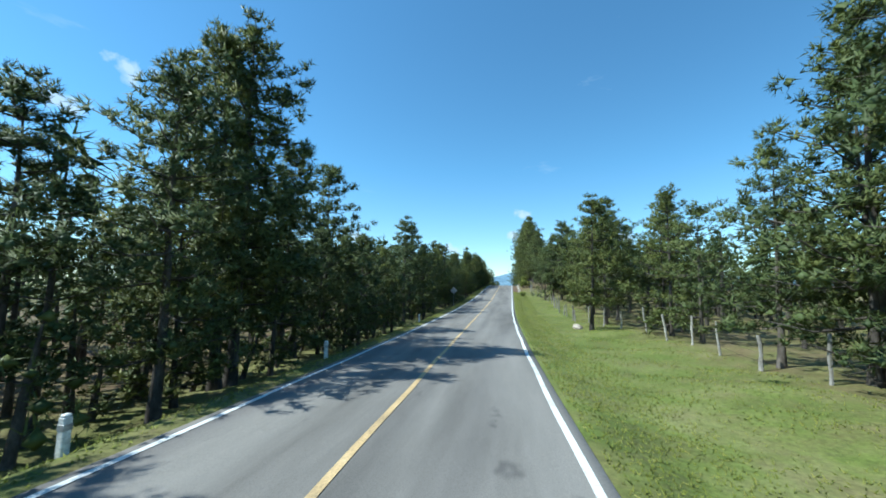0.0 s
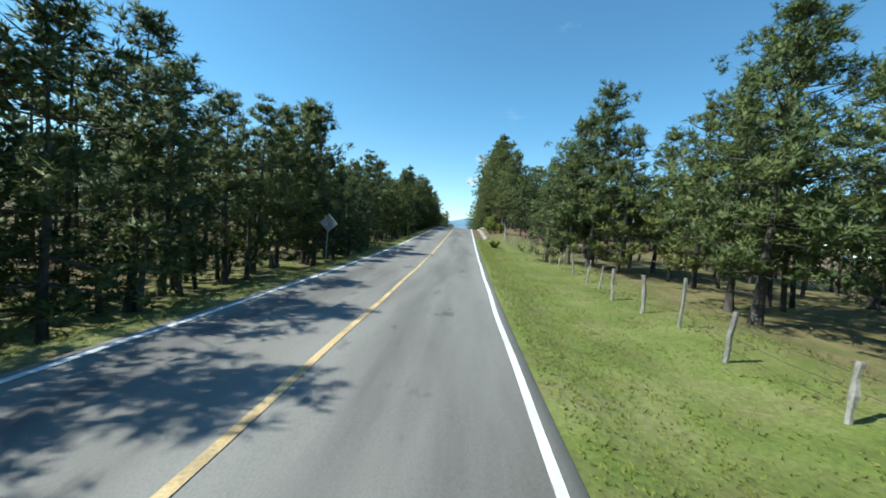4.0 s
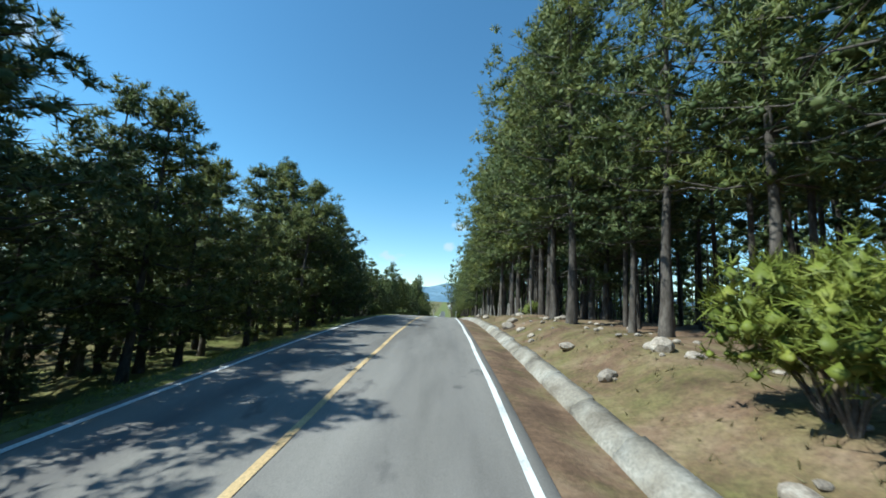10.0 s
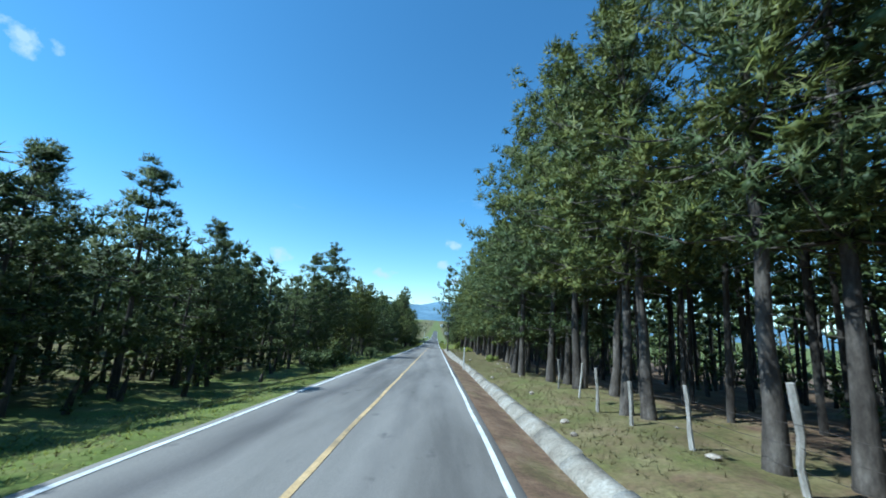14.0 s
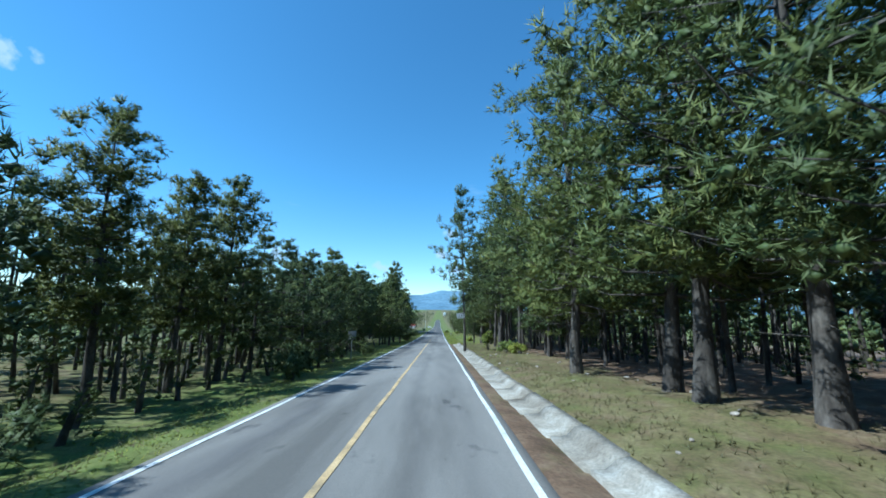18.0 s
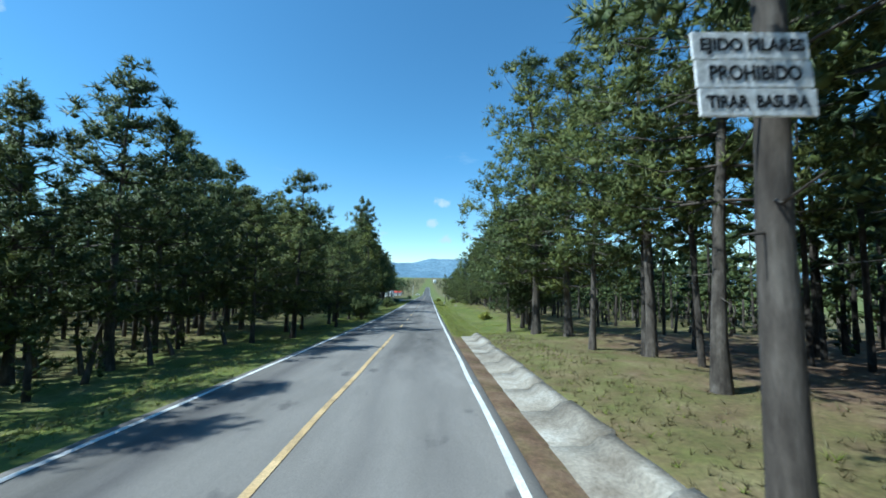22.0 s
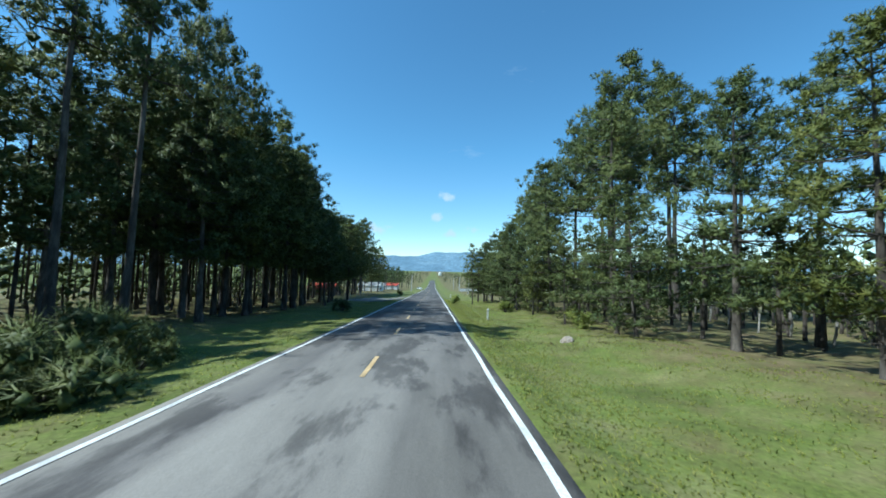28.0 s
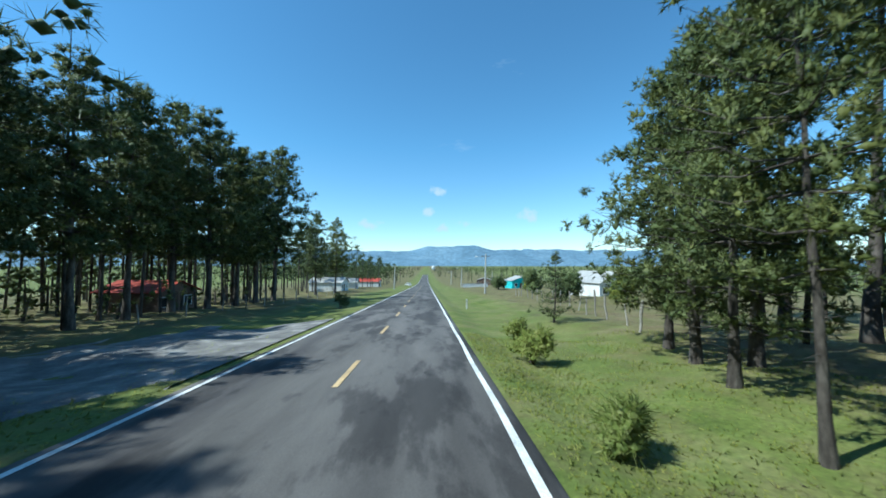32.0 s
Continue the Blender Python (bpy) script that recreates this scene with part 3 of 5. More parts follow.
tree("mature", 90.9, -9.0, 7.2)
tree("mature", 95.0, -10.5, 8.7)
tree("mature", 97.7, -9.0, 8.8)
tree("mature", 100.9, -9.0, 10.6)
tree("mature", 105.9, -9.0, 11.0)
tree("mature", 109.1, -10.0, 9.4)
tree("mature", 111.9, -9.0, 10.9)
tree("mature", 114.2, -10.3, 13.2)
tree("mature", 117.4, -9.0, 9.5)
tree("mature", 122.2, -8.5, 7.9)
tree("mature", 126.9, -10.1, 6.9)
tree("mature", 129.5, -9.0, 10.7)
tree("mature", 135.0, -9.5, 10.9)
tree("mature", 138.2, -9.0, 8.1)
tree("mature", 141.8, -9.0, 10.5)
tree("mature", 148.4, -11.0, 8.7)
tree("mature", 151.5, -10.0, 8.8)
tree("mature", 155.9, -10.0, 8.3)
tree("mature", 160.2, -11.0, 8.6)
tree("mature", 162.7, -16.0, 10.6)
tree("mature", 163.2, -11.0, 8.1)
tree("mature", 167.2, -10.0, 9.4)
tree("mature", 167.5, -15.0, 10.0)
tree("mature", 172.2, -10.0, 8.6)
tree("mature", 176.7, -12.2, 8.6)
tree("mature", 179.4, -11.5, 8.2)
tree("mature", 184.4, -10.0, 7.3)
tree("mature", 188.2, -10.0, 7.8)
tree("mature", 193.4, -12.0, 11.4)
tree("tall", 197.2, -11.0, 13.8)
tree("tall", 202.2, -11.0, 10.0)
tree("mature", 207.5, -12.0, 9.5)
tree("tall", 212.5, -11.0, 12.0)
tree("tall", 216.8, -11.0, 11.1)
tree("tall", 220.8, -11.0, 12.4)
tree("mature", 223.5, -10.5, 9.4)
tree("mature", 229.0, -11.0, 10.1)
tree("mature", 232.3, -11.0, 8.0)
tree("mature", 235.3, -11.0, 10.8)
tree("mature", 240.3, -11.0, 10.3)
tree("tall", 240.8, -15.0, 11.9)
tree("mature", 245.3, -12.0, 12.8)
tree("mature", 248.7, -12.0, 13.1)
tree("mature", 253.5, -11.0, 9.5)
tree("mature", 256.6, -10.5, 12.5)
tree("mature", 259.7, -11.0, 11.6)
tree("mature", 263.1, -12.0, 11.3)
tree("mature", 266.8, -13.0, 11.9)
tree("mature", 268.9, -16.1, 15.4)
tree("mature", 272.1, -16.5, 14.0)
tree("mature", 272.1, -13.0, 11.7)
tree("mature", 275.4, -15.9, 14.6)
tree("sparse", 279.0, -19.0, 15.2)
tree("sparse", 282.8, -18.0, 14.3)
tree("sparse", 286.8, -17.5, 14.5)
tree("sparse", 289.8, -19.0, 13.8)
tree("sparse", 290.8, -15.0, 13.9)
tree("sparse", 295.6, -20.0, 17.1)
tree("sparse", 299.8, -20.0, 15.3)
tree("sparse", 302.6, -19.0, 16.5)
tree("sparse", 305.5, -21.0, 17.8)
tree("tall", 310.0, -21.0, 16.5)
tree("tall", 314.7, -19.0, 16.0)
tree("tall", 319.5, -20.0, 16.5)
tree("tall", 324.8, -19.0, 17.0)
tree("tall", 329.0, -20.2, 16.0)
tree("sparse", 329.5, -14.5, 26.0, 0.65)
tree("sparse", 333.0, -14.0, 26.0, 0.65)
tree("tall", 333.8, -19.0, 17.0)
tree("tall", 337.8, -19.0, 16.5)
tree("tall", 341.1, -18.6, 18.8)
tree("tall", 343.7, -20.0, 19.0)
tree("tall", 348.0, -21.0, 20.3)
tree("tall", 350.7, -19.0, 19.1)
tree("tall", 353.4, -20.1, 21.8)
tree("tall", 355.8, -14.0, 18.1)
tree("tall", 361.6, -19.0, 24.8)
tree("tall", 366.6, -19.0, 22.3)
tree("tall", 369.3, -19.0, 19.2)
tree("tall", 372.5, -19.0, 16.6)
tree("tall", 376.2, -19.0, 15.2)
tree("tall", 381.8, -20.0, 16.9)
tree("tall", 384.9, -19.0, 15.7)
tree("tall", 390.0, -19.0, 16.7)
tree("tall", 395.4, -20.0, 17.7)
tree("tall", 400.2, -20.0, 18.2)
tree("tall", 403.8, -19.0, 19.3)
tree("tall", 409.0, -18.9, 17.8)
tree("tall", 412.3, -21.0, 18.4)
tree("tall", 414.8, -19.4, 19.7)
tree("tall", 419.1, -19.0, 21.8)
tree("tall", 438.6, -19.0, 16.0)
tree("tall", 453.8, -19.0, 17.3)
# the pines that front the road on its right side
tree("mature", 4.6, 14.8, 12.9)
tree("mature", 8.0, 13.6, 17.0)
tree("young", 10.3, 14.1, 11.4)
tree("young", 13.3, 13.3, 10.4)
tree("mature", 16.6, 13.0, 8.9)
tree("young", 22.3, 13.0, 7.4)
tree("young", 26.1, 13.0, 9.5)
tree("young", 29.4, 14.0, 8.6)
tree("mature", 33.8, 11.0, 10.7)
tree("mature", 37.7, 13.0, 9.8)
tree("young", 40.3, 12.8, 8.5)
tree("mature", 43.1, 12.0, 9.0)
tree("mature", 48.0, 15.0, 12.1)
tree("mature", 49.1, 22.0, 13.2)
tree("mature", 51.7, 13.0, 11.8)
tree("mature", 54.4, 13.9, 10.4)
tree("mature", 56.7, 17.2, 16.0)
tree("mature", 59.7, 25.2, 16.2)
tree("young", 59.9, 15.6, 10.4)
tree("young", 64.7, 13.2, 9.8)
tree("mature", 67.9, 17.2, 11.4)
tree("mature", 69.6, 23.2, 13.2)
tree("young", 69.9, 13.2, 13.0)
tree("mature", 75.2, 14.2, 13.9)
tree("young", 80.0, 13.2, 6.0)
tree("young", 82.6, 14.2, 8.7)
tree("young", 85.9, 14.2, 11.2)
tree("mature", 90.9, 13.2, 6.6)
tree("young", 94.4, 14.2, 9.1)
tree("mature", 96.8, 10.9, 9.2)
tree("mature", 99.4, 13.0, 11.2)
tree("mature", 105.1, 11.0, 10.2)
tree("high", 108.1, 10.0, 12.7)
tree("high", 112.8, 11.2, 15.0)
tree("high", 115.7, 11.0, 16.2)
tree("high", 119.0, 10.0, 18.9)
tree("high", 121.7, 10.1, 12.8)
tree("mature", 126.5, 11.0, 12.0)
tree("mature", 128.9, 11.2, 10.8)
tree("high", 132.9, 9.8, 23.8)
tree("high", 136.2, 10.0, 25.0)
tree("high", 139.2, 9.9, 23.5)
tree("high", 142.4, 11.0, 15.9)
tree("high", 144.7, 9.9, 25.0)
tree("high", 147.8, 9.6, 25.0)
tree("high", 151.0, 10.0, 25.0)
tree("high", 154.7, 10.0, 25.0)
tree("high", 159.5, 10.0, 17.3)
tree("high", 165.0, 9.0, 17.4)
tree("high", 170.2, 10.3, 18.5)
tree("high", 173.4, 10.1, 18.5)
tree("mature", 176.8, 10.5, 16.7)
tree("high", 179.7, 11.0, 8.6)
tree("high", 184.1, 10.5, 9.7)
tree("high", 190.2, 11.0, 10.7)
tree("mature", 192.9, 10.0, 16.4)
tree("mature", 196.0, 11.0, 17.4)
tree("mature", 199.7, 11.0, 19.1)
tree("mature", 202.7, 9.5, 18.4)
tree("mature", 207.3, 11.0, 20.9)
tree("mature", 210.0, 10.0, 21.0)
tree("mature", 212.5, 10.5, 21.0)
tree("mature", 219.5, 9.5, 21.0)
tree("mature", 224.0, 11.0, 18.6)
tree("mature", 228.3, 12.0, 11.8)
tree("mature", 231.2, 11.3, 13.2)
tree("high", 234.5, 9.5, 15.0)
tree("high", 239.7, 11.0, 18.0)
tree("high", 242.5, 9.0, 21.1)
tree("high", 246.5, 10.0, 23.1)
tree("high", 250.4, 9.6, 18.3)
tree("high", 255.9, 11.0, 17.7)
tree("high", 259.0, 10.0, 13.6)
tree("mature", 264.3, 11.0, 18.5)
tree("mature", 271.6, 10.5, 12.9)
tree("mature", 274.3, 10.5, 11.7)
tree("mature", 278.8, 12.0, 12.7)
tree("mature", 282.3, 13.0, 13.5)
tree("mature", 286.5, 13.0, 11.6)
tree("mature", 289.8, 15.0, 12.1)
tree("mature", 292.5, 15.8, 10.8)
tree("mature", 296.5, 14.0, 13.0)
tree("sparse", 298.3, 20.0, 16.0)
tree("sparse", 301.0, 19.0, 17.2)
tree("sparse", 309.3, 18.0, 21.0)
tree("sparse", 320.5, 21.0, 22.3)
tree("sparse", 331.5, 21.0, 15.0)
tree("young", 333.0, 12.5, 7.4)
tree("young", 336.1, 13.0, 8.6)
tree("young", 342.1, 12.0, 6.2)
tree("sparse", 346.2, 29.0, 22.9)
tree("sparse", 347.0, 24.0, 23.6)
tree("young", 349.5, 11.5, 5.7)
tree("sparse", 351.9, 27.0, 26.7)
tree("sparse", 353.6, 23.0, 29.3)
tree("young", 354.3, 11.0, 7.0)
tree("sparse", 357.1, 22.0, 25.3)
tree("young", 362.3, 12.0, 8.0)
tree("mature", 365.4, 12.0, 11.3)
tree("sparse", 368.3, 28.0, 32.0)
tree("sparse", 369.0, 23.0, 28.3)
tree("sparse", 371.3, 19.0, 22.7)
tree("mature", 378.0, 12.0, 12.1)
tree("sparse", 378.5, 20.0, 22.0)
tree("mature", 381.3, 11.5, 10.8)
tree("sparse", 381.4, 20.0, 22.2)
tree("sparse", 385.2, 20.0, 21.5)
tree("mature", 384.6, 15.0, 11.4)
tree("sparse", 389.4, 19.0, 19.4)
tree("young", 389.6, 9.8, 4.2)
tree("mature", 100.4, -8.8, 10.2)
tree("mature", 104.6, -9.2, 11.1)
tree("mature", 13.5, -8.6, 14.5)
tree("mature", 18.2, -9.0, 11.2)
tree("young", 16.0, -8.0, 8.0)
tree("young", 11.2, -8.2, 7.5)
tree("young", 20.8, -8.2, 7.0)
tree("mature", 264.0, -8.4, 8.7)
tree("mature", 267.5, -7.2, 11.7)
tree("mature", 270.6, -8.8, 9.6)
tree("mature", 274.1, -5.9, 8.2)
tree("mature", 274.4, -8.9, 8.6)
tree("mature", 278.0, -7.6, 9.4)
tree("mature", 281.8, -8.0, 8.5)
tree("mature", 284.6, -7.0, 8.6)
tree("mature", 287.2, -8.9, 9.7)
tree("mature", 289.0, -6.2, 7.4)
tree("mature", 293.0, -8.0, 9.9)
tree("mature", 297.0, -7.2, 13.3)
tree("mature", 301.0, -8.8, 10.0)
tree("mature", 306.0, -9.4, 13.0)
tree("mature", 26.5, -8.9, 7.7)
tree("mature", 29.0, -8.3, 8.0)
tree("mature", 131.0, -9.4, 12.0)
tree("mature", 135.6, -9.7, 11.4)
tree("mature", 139.6, -9.9, 8.7)
tree("mature", 107.5, -8.6, 9.0)
tree("high", 177.2, 9.6, 23.5)
tree("high", 181.6, 8.7, 21.5)
tree("high", 184.9, 9.9, 15.0)
tree("young", 121.0, -7.5, 7.9)
tree("young", 125.0, -7.3, 6.2)
tree("young", 128.5, -7.6, 10.2)
tree("young", 117.8, -7.4, 8.8)
tree("young", 22.5, -7.3, 6.4)
tree("young", 25.0, -7.4, 7.6)
tree("young", 65.0, -7.5, 6.4)
tree("young", 68.6, -7.4, 8.0)
tree("young", 61.8, -7.6, 10.4)
tree("young", 111.0, -7.4, 10.9)
tree("young", 114.2, -7.5, 6.0)
tree("young", 33.0, -7.5, 7.4)
tree("young", 72.5, -7.5, 6.2)
tree("young", 91.0, -7.6, 7.7)
tree("young", 95.0, -7.4, 7.5)
tree("young", 46.0, -7.6, 8.4)
tree("high", 124.2, 8.3, 20.3)
tree("high", 129.2, 9.0, 21.5)
tree("tall", 347.0, -14.5, 17.6)
tree("tall", 352.6, -15.6, 17.2)
tree("tall", 358.2, -14.9, 18.4)
tree("tall", 364.1, -15.6, 17.2)
tree("tall", 369.6, -15.2, 13.5)
tree("tall", 376.2, -17.0, 14.9)
tree("mature", 361.5, 10.8, 10.1)
tree("mature", 364.6, 11.4, 10.5)
tree("mature", 358.4, 11.2, 10.6)
tree("mature", 368.0, 11.9, 10.5)
tree("mature", 363.2, 13.9, 10.5)
tree("mature", 352.0, 12.6, 8.5)
tree("young", 132.6, -7.5, 10.4)
tree("young", 136.4, -7.7, 6.0)
tree("young", 140.6, -7.5, 6.4)
tree("young", 225.8, -8.0, 8.1)
tree("young", 229.4, -7.9, 6.8)
tree("young", 233.0, -8.2, 7.9)
tree("tall", 339.5, -14.2, 16.4)
tree("tall", 343.3, -14.8, 15.1)
tree("mature", 183.5, 8.5, 15.5)
tree("mature", 187.6, 9.2, 14.0)
tree("mature", 375.6, 9.3, 8.7)
tree("mature", 378.8, 10.7, 10.7)
tree("high", 153.0, 9.4, 25.0)
tree("high", 160.4, 9.1, 18.0)
tree("high", 166.2, 8.9, 16.7)
tree("high", 171.5, 9.2, 20.0)
tree("mature", 271.0, 8.6, 10.2)
tree("mature", 267.2, 9.6, 21.0)
tree("mature", 13.2, 13.6, 12.2)
tree("high", 98.4, 7.8, 8.4, 0.9)
tree("high", 126.9, 9.3, 20.2)
tree("mature", 29.4, 8.9, 10.2)
tree("high", 372.4, 8.0, 9.6, 0.8)
tree("mature", 349.1, 13.2, 15.3)
tree("mature", 339.5, 14.5, 18.2)
tree("young", 344.5, 14.8, 8.0)
tree("mature", 356.0, 15.0, 10.0)
tree("mature", 330.0, 15.5, 12.6)
tree("mature", 324.0, 15.0, 11.2)
tree("mature", 317.0, 14.6, 16.2)
tree("mature", 83.5, -6.8, 7.5)
tree("mature", 88.5, -6.9, 7.0)
tree("mature", 92.0, -6.4, 6.7)
tree("mature", 95.1, -7.0, 7.4)
tree("mature", 99.1, -6.5, 8.5)
tree("mature", 103.6, -6.9, 9.5)
tree("mature", 107.3, -6.5, 10.2)
tree("mature", 111.1, -6.5, 9.5)
tree("mature", 116.1, -6.5, 8.5)
tree("mature", 118.9, -6.9, 7.5)
tree("mature", 122.7, -6.6, 8.5)
tree("mature", 127.7, -6.4, 9.0)
tree("mature", 130.4, -6.3, 8.5)
tree("mature", 134.6, -6.4, 7.9)
tree("mature", 137.8, -6.9, 8.5)
tree("mature", 141.9, -6.3, 6.7)
tree("tall", 344.8, -13.8, 15.2)
tree("tall", 349.2, -12.4, 15.7)
tree("tall", 353.6, -13.1, 16.8)
tree("tall", 358.0, -13.8, 16.7)
tree("tall", 362.4, -12.4, 12.5)
tree("tall", 366.8, -13.1, 11.7)
tree("tall", 371.2, -13.8, 13.4)
tree("tall", 375.6, -12.4, 13.3)
tree("sparse", 340.6, -16.2, 25.0, 0.65)
tree("sparse", 345.4, -16.8, 25.5, 0.65)
tree("sparse", 348.8, -15.6, 24.0, 0.65)
tree("young", 69.4, 9.2, 8.5)
tree("mature", 67.4, 10.4, 11.5)
tree("mature", 66.2, 11.6, 13.5)
# unseen pines behind the start, added to cast shade on the left verge
for k in range(6):
    tree("mature", -1.5 - 2.6 * k, -9.2 - 1.1 * (k % 2), 9.0)

# a closed row of low pines along the left verge past the crest
for k in range(13):
    tree("young", 140.0 + 5.1 * k + rng.uniform(-1, 1), -10.3 - 1.2 * (k % 2), rng.uniform(4.6, 6.2), 1.25)


def deep_wood(spots, low=0.30, n=28, puff=0.08, per=5, wide=0.24):
    """The wood behind the front rows, joined: trunks under crowns of coarser needle puffs."""
    g = np.random.default_rng(5)
    spots = np.array(spots)
    base = land(spots[:, 0], spots[:, 1])
    h = spots[:, 2]
    m = len(h)
    top = base + np.stack([g.normal(0, 0.25, m), g.normal(0, 0.25, m), h * 0.9], 1)
    bark = [tube([b - [0, 0, 0.3], (b + q) / 2, q], [0.15, 0.11, 0.03], 4) for b, q in zip(base, top)]
    u, a = g.uniform(0, 1, (m, n)), g.uniform(0, 6.283, (m, n))
    u[:, 0] = 1
    r = h[:, None] * wide * np.minimum(1, 0.7 + u) * (1 - 0.85 * u ** 1.8) * g.uniform(0.25, 1, (m, n)) ** 0.6
    c = np.stack([top[:, None, 0] + r * np.cos(a), top[:, None, 1] + r * np.sin(a), base[:, None, 2] + h[:, None] * (low + (0.95 - low) * u)], 2).reshape(-1, 3)
    up = np.stack([np.cos(a) * 0.6, np.sin(a) * 0.6, 0.1 + 0.6 * u], 2).reshape(-1, 3)
    size = np.minimum(puff * h[:, None], 1.15).repeat(n, axis=1).ravel() * g.uniform(0.7, 1.25, m * n)
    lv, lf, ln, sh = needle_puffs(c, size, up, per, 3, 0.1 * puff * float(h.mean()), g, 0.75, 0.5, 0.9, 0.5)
    bv, bf = merge(bark)
    tri = np.concatenate([bf[:, [0, 1, 2]], bf[:, [0, 2, 3]], lf + len(bv)])
    me = mesh_of("deep_wood", np.concatenate([bv, lv]), tri, BARK, False)
    me.materials.append(PINE)
    me.polygons.foreach_set("material_index", (np.arange(len(tri)) >= 2 * len(bf)).astype(np.int32))
    me.attributes.new("bunch", "FLOAT", "POINT").data.foreach_set("value", np.concatenate([np.zeros(len(bv)), sh]).astype(np.float32))
    return tagged(new("deep_wood", me), "dark pine wood of bare trunks behind the roadside trees", "forest", kind="stuff")


def scatter(s0, s1, lat0, lat1, gap, low, high):
    ss, ll = np.meshgrid(np.arange(s0, s1, gap), np.arange(lat0, lat1, gap))
    ss, ll = ss.ravel() + rng.uniform(-0.45, 0.45, ss.size) * gap, ll.ravel() + rng.uniform(-0.45, 0.45, ss.size) * gap
    return list(zip(ss, ll, rng.uniform(low, high, ss.size)))


deep_wood(scatter(-14, 130, -27, -11.6, 3.6, 8.2, 10.6) + scatter(130, 182, -29, -12.6, 3.2, 6.4, 8.6) + scatter(182, 270, -29, -13, 3.7, 7.5, 10.5) + scatter(270, 300, -34, -19, 4.0, 11, 15) + scatter(300, 425, -36, -21, 3.7, 16, 21)
          + scatter(-12, 40, 17, 30, 4.4, 6, 9) + scatter(40, 84, 18, 27, 4.4, 5.5, 8.5)
          + scatter(182, 232, 13, 30, 4.0, 8, 12) + scatter(258, 300, 18, 34, 4.6, 7, 11)
          + scatter(292, 388, 18, 34, 3.8, 4, 8) + scatter(425, 640, -60, -18, 7.5, 9, 15))
bare = deep_wood(scatter(104, 116, 14, 30, 3.1, 9, 11.5) + scatter(116, 182, 12.2, 30, 3.1, 10.5, 15) + scatter(228, 262, 12.2, 30, 3.1, 10.5, 14.5), 0.40, 52, 0.055, 4)
bare.name = "bare_trunk_wood"
hedge = deep_wood(scatter(-14, 290, -40, -29, 3.4, 5, 8) + scatter(290, 425, -50, -38, 3.8, 6, 10) + scatter(-14, 40, 31, 42, 3.4, 5, 8) + scatter(95, 182, 31, 43, 3.3, 7, 11) + scatter(182, 300, 31, 43, 3.3, 7, 11)
                  + scatter(290, 388, 36, 46, 3.2, 5, 9) + scatter(40, 95, 27, 36, 3.2, 5, 8), 0.07, 12, 0.19, 2, 0.3)
hedge.name = "wood_edge"
# low growth under the trees of the left side
brush = deep_wood(scatter(-8, 128, -14, -9.2, 2.4, 1.8, 4.2) + scatter(-6, 130, -9.2, -7.4, 1.9, 0.8, 2.4) + scatter(130, 262, -17, -11.2, 2.5, 1.8, 4.6) + scatter(136, 262, -11.2, -8.4, 2.2, 0.7, 2.2) + scatter(262, 425, -28, -20, 3.2, 1.6, 4.4)
                  + scatter(98, 260, 17, 31, 3.0, 1.2, 3.4) + scatter(262, 388, 23, 30, 3.6, 1.0, 2.8), 0.12, 11, 0.15, 5, 0.33)
brush.name = "undergrowth"
tagged(brush, "dark shrubby undergrowth below the roadside pines", "undergrowth")
far = np.random.default_rng(3)
far_spots = [(float(a), float(b), float(c)) for a, b, c in zip(far.uniform(430, 620, 170), far.uniform(36, 190, 170), far.uniform(3.5, 8, 170))] + [(float(a), float(b), float(c)) for a, b, c in zip(far.uniform(560, 1900, 480), far.uniform(-700, 700, 480), far.uniform(6, 13, 480)) if abs(b) > 14]
far_spots += [(float(a), float(b), float(c)) for a, b, c in zip(far.uniform(560, 1500, 1500), far.normal(0, 300, 1500), far.uniform(6, 12, 1500)) if abs(b) > 13]
deep_wood(far_spots, 0.12, 7, 0.2, 1, 0.28).name = "far_wood"

# ---- mountains ----
xs = np.linspace(-4200, 4200, 220)
ridge = 158 + 12 * np.sin(xs * 0.0021 + 0.4) + 18 * np.tanh(4 * np.sin(xs * 0.0047 + 0.3)) * (np.abs(xs - 150) < 900) + 5 * np.sin(xs * 0.013 + 2) + 3 * np.sin(xs * 0.041)
mv, mf = [], []
rows_m = 8
for k in range(rows_m):
    u = k / (rows_m - 1)
    mv.append(np.stack([xs, 4300 - 900 * (1 - u) + 60 * np.sin(xs * 0.004 + 3 * u), -40 + (ridge + 40) * u ** 1.2 + 9 * np.sin(xs * 0.013 + 7 * u) * math.sin(3.14 * u)], 1))
i = np.arange(rows_m * len(xs)).reshape(rows_m, len(xs))
mf = np.stack([i[:-1, :-1], i[:-1, 1:], i[1:, 1:], i[1:, :-1]], -1).reshape(-1, 4)
# the haze of distance is painted into the ridge's blue base colour
HILL = two_scale("far_hills_haze_tint", (0.10, 0.17, 0.23), (0.13, 0.21, 0.28), (0.17, 0.26, 0.33), 0.004, 0.03, 1.0, 0.0)
tagged(new("mountain_range", mesh_of("mountain_range", np.concatenate(mv), mf, HILL, True)), "wooded mountain ridge on the horizon in painted haze blue", "mountains", kind="structure")

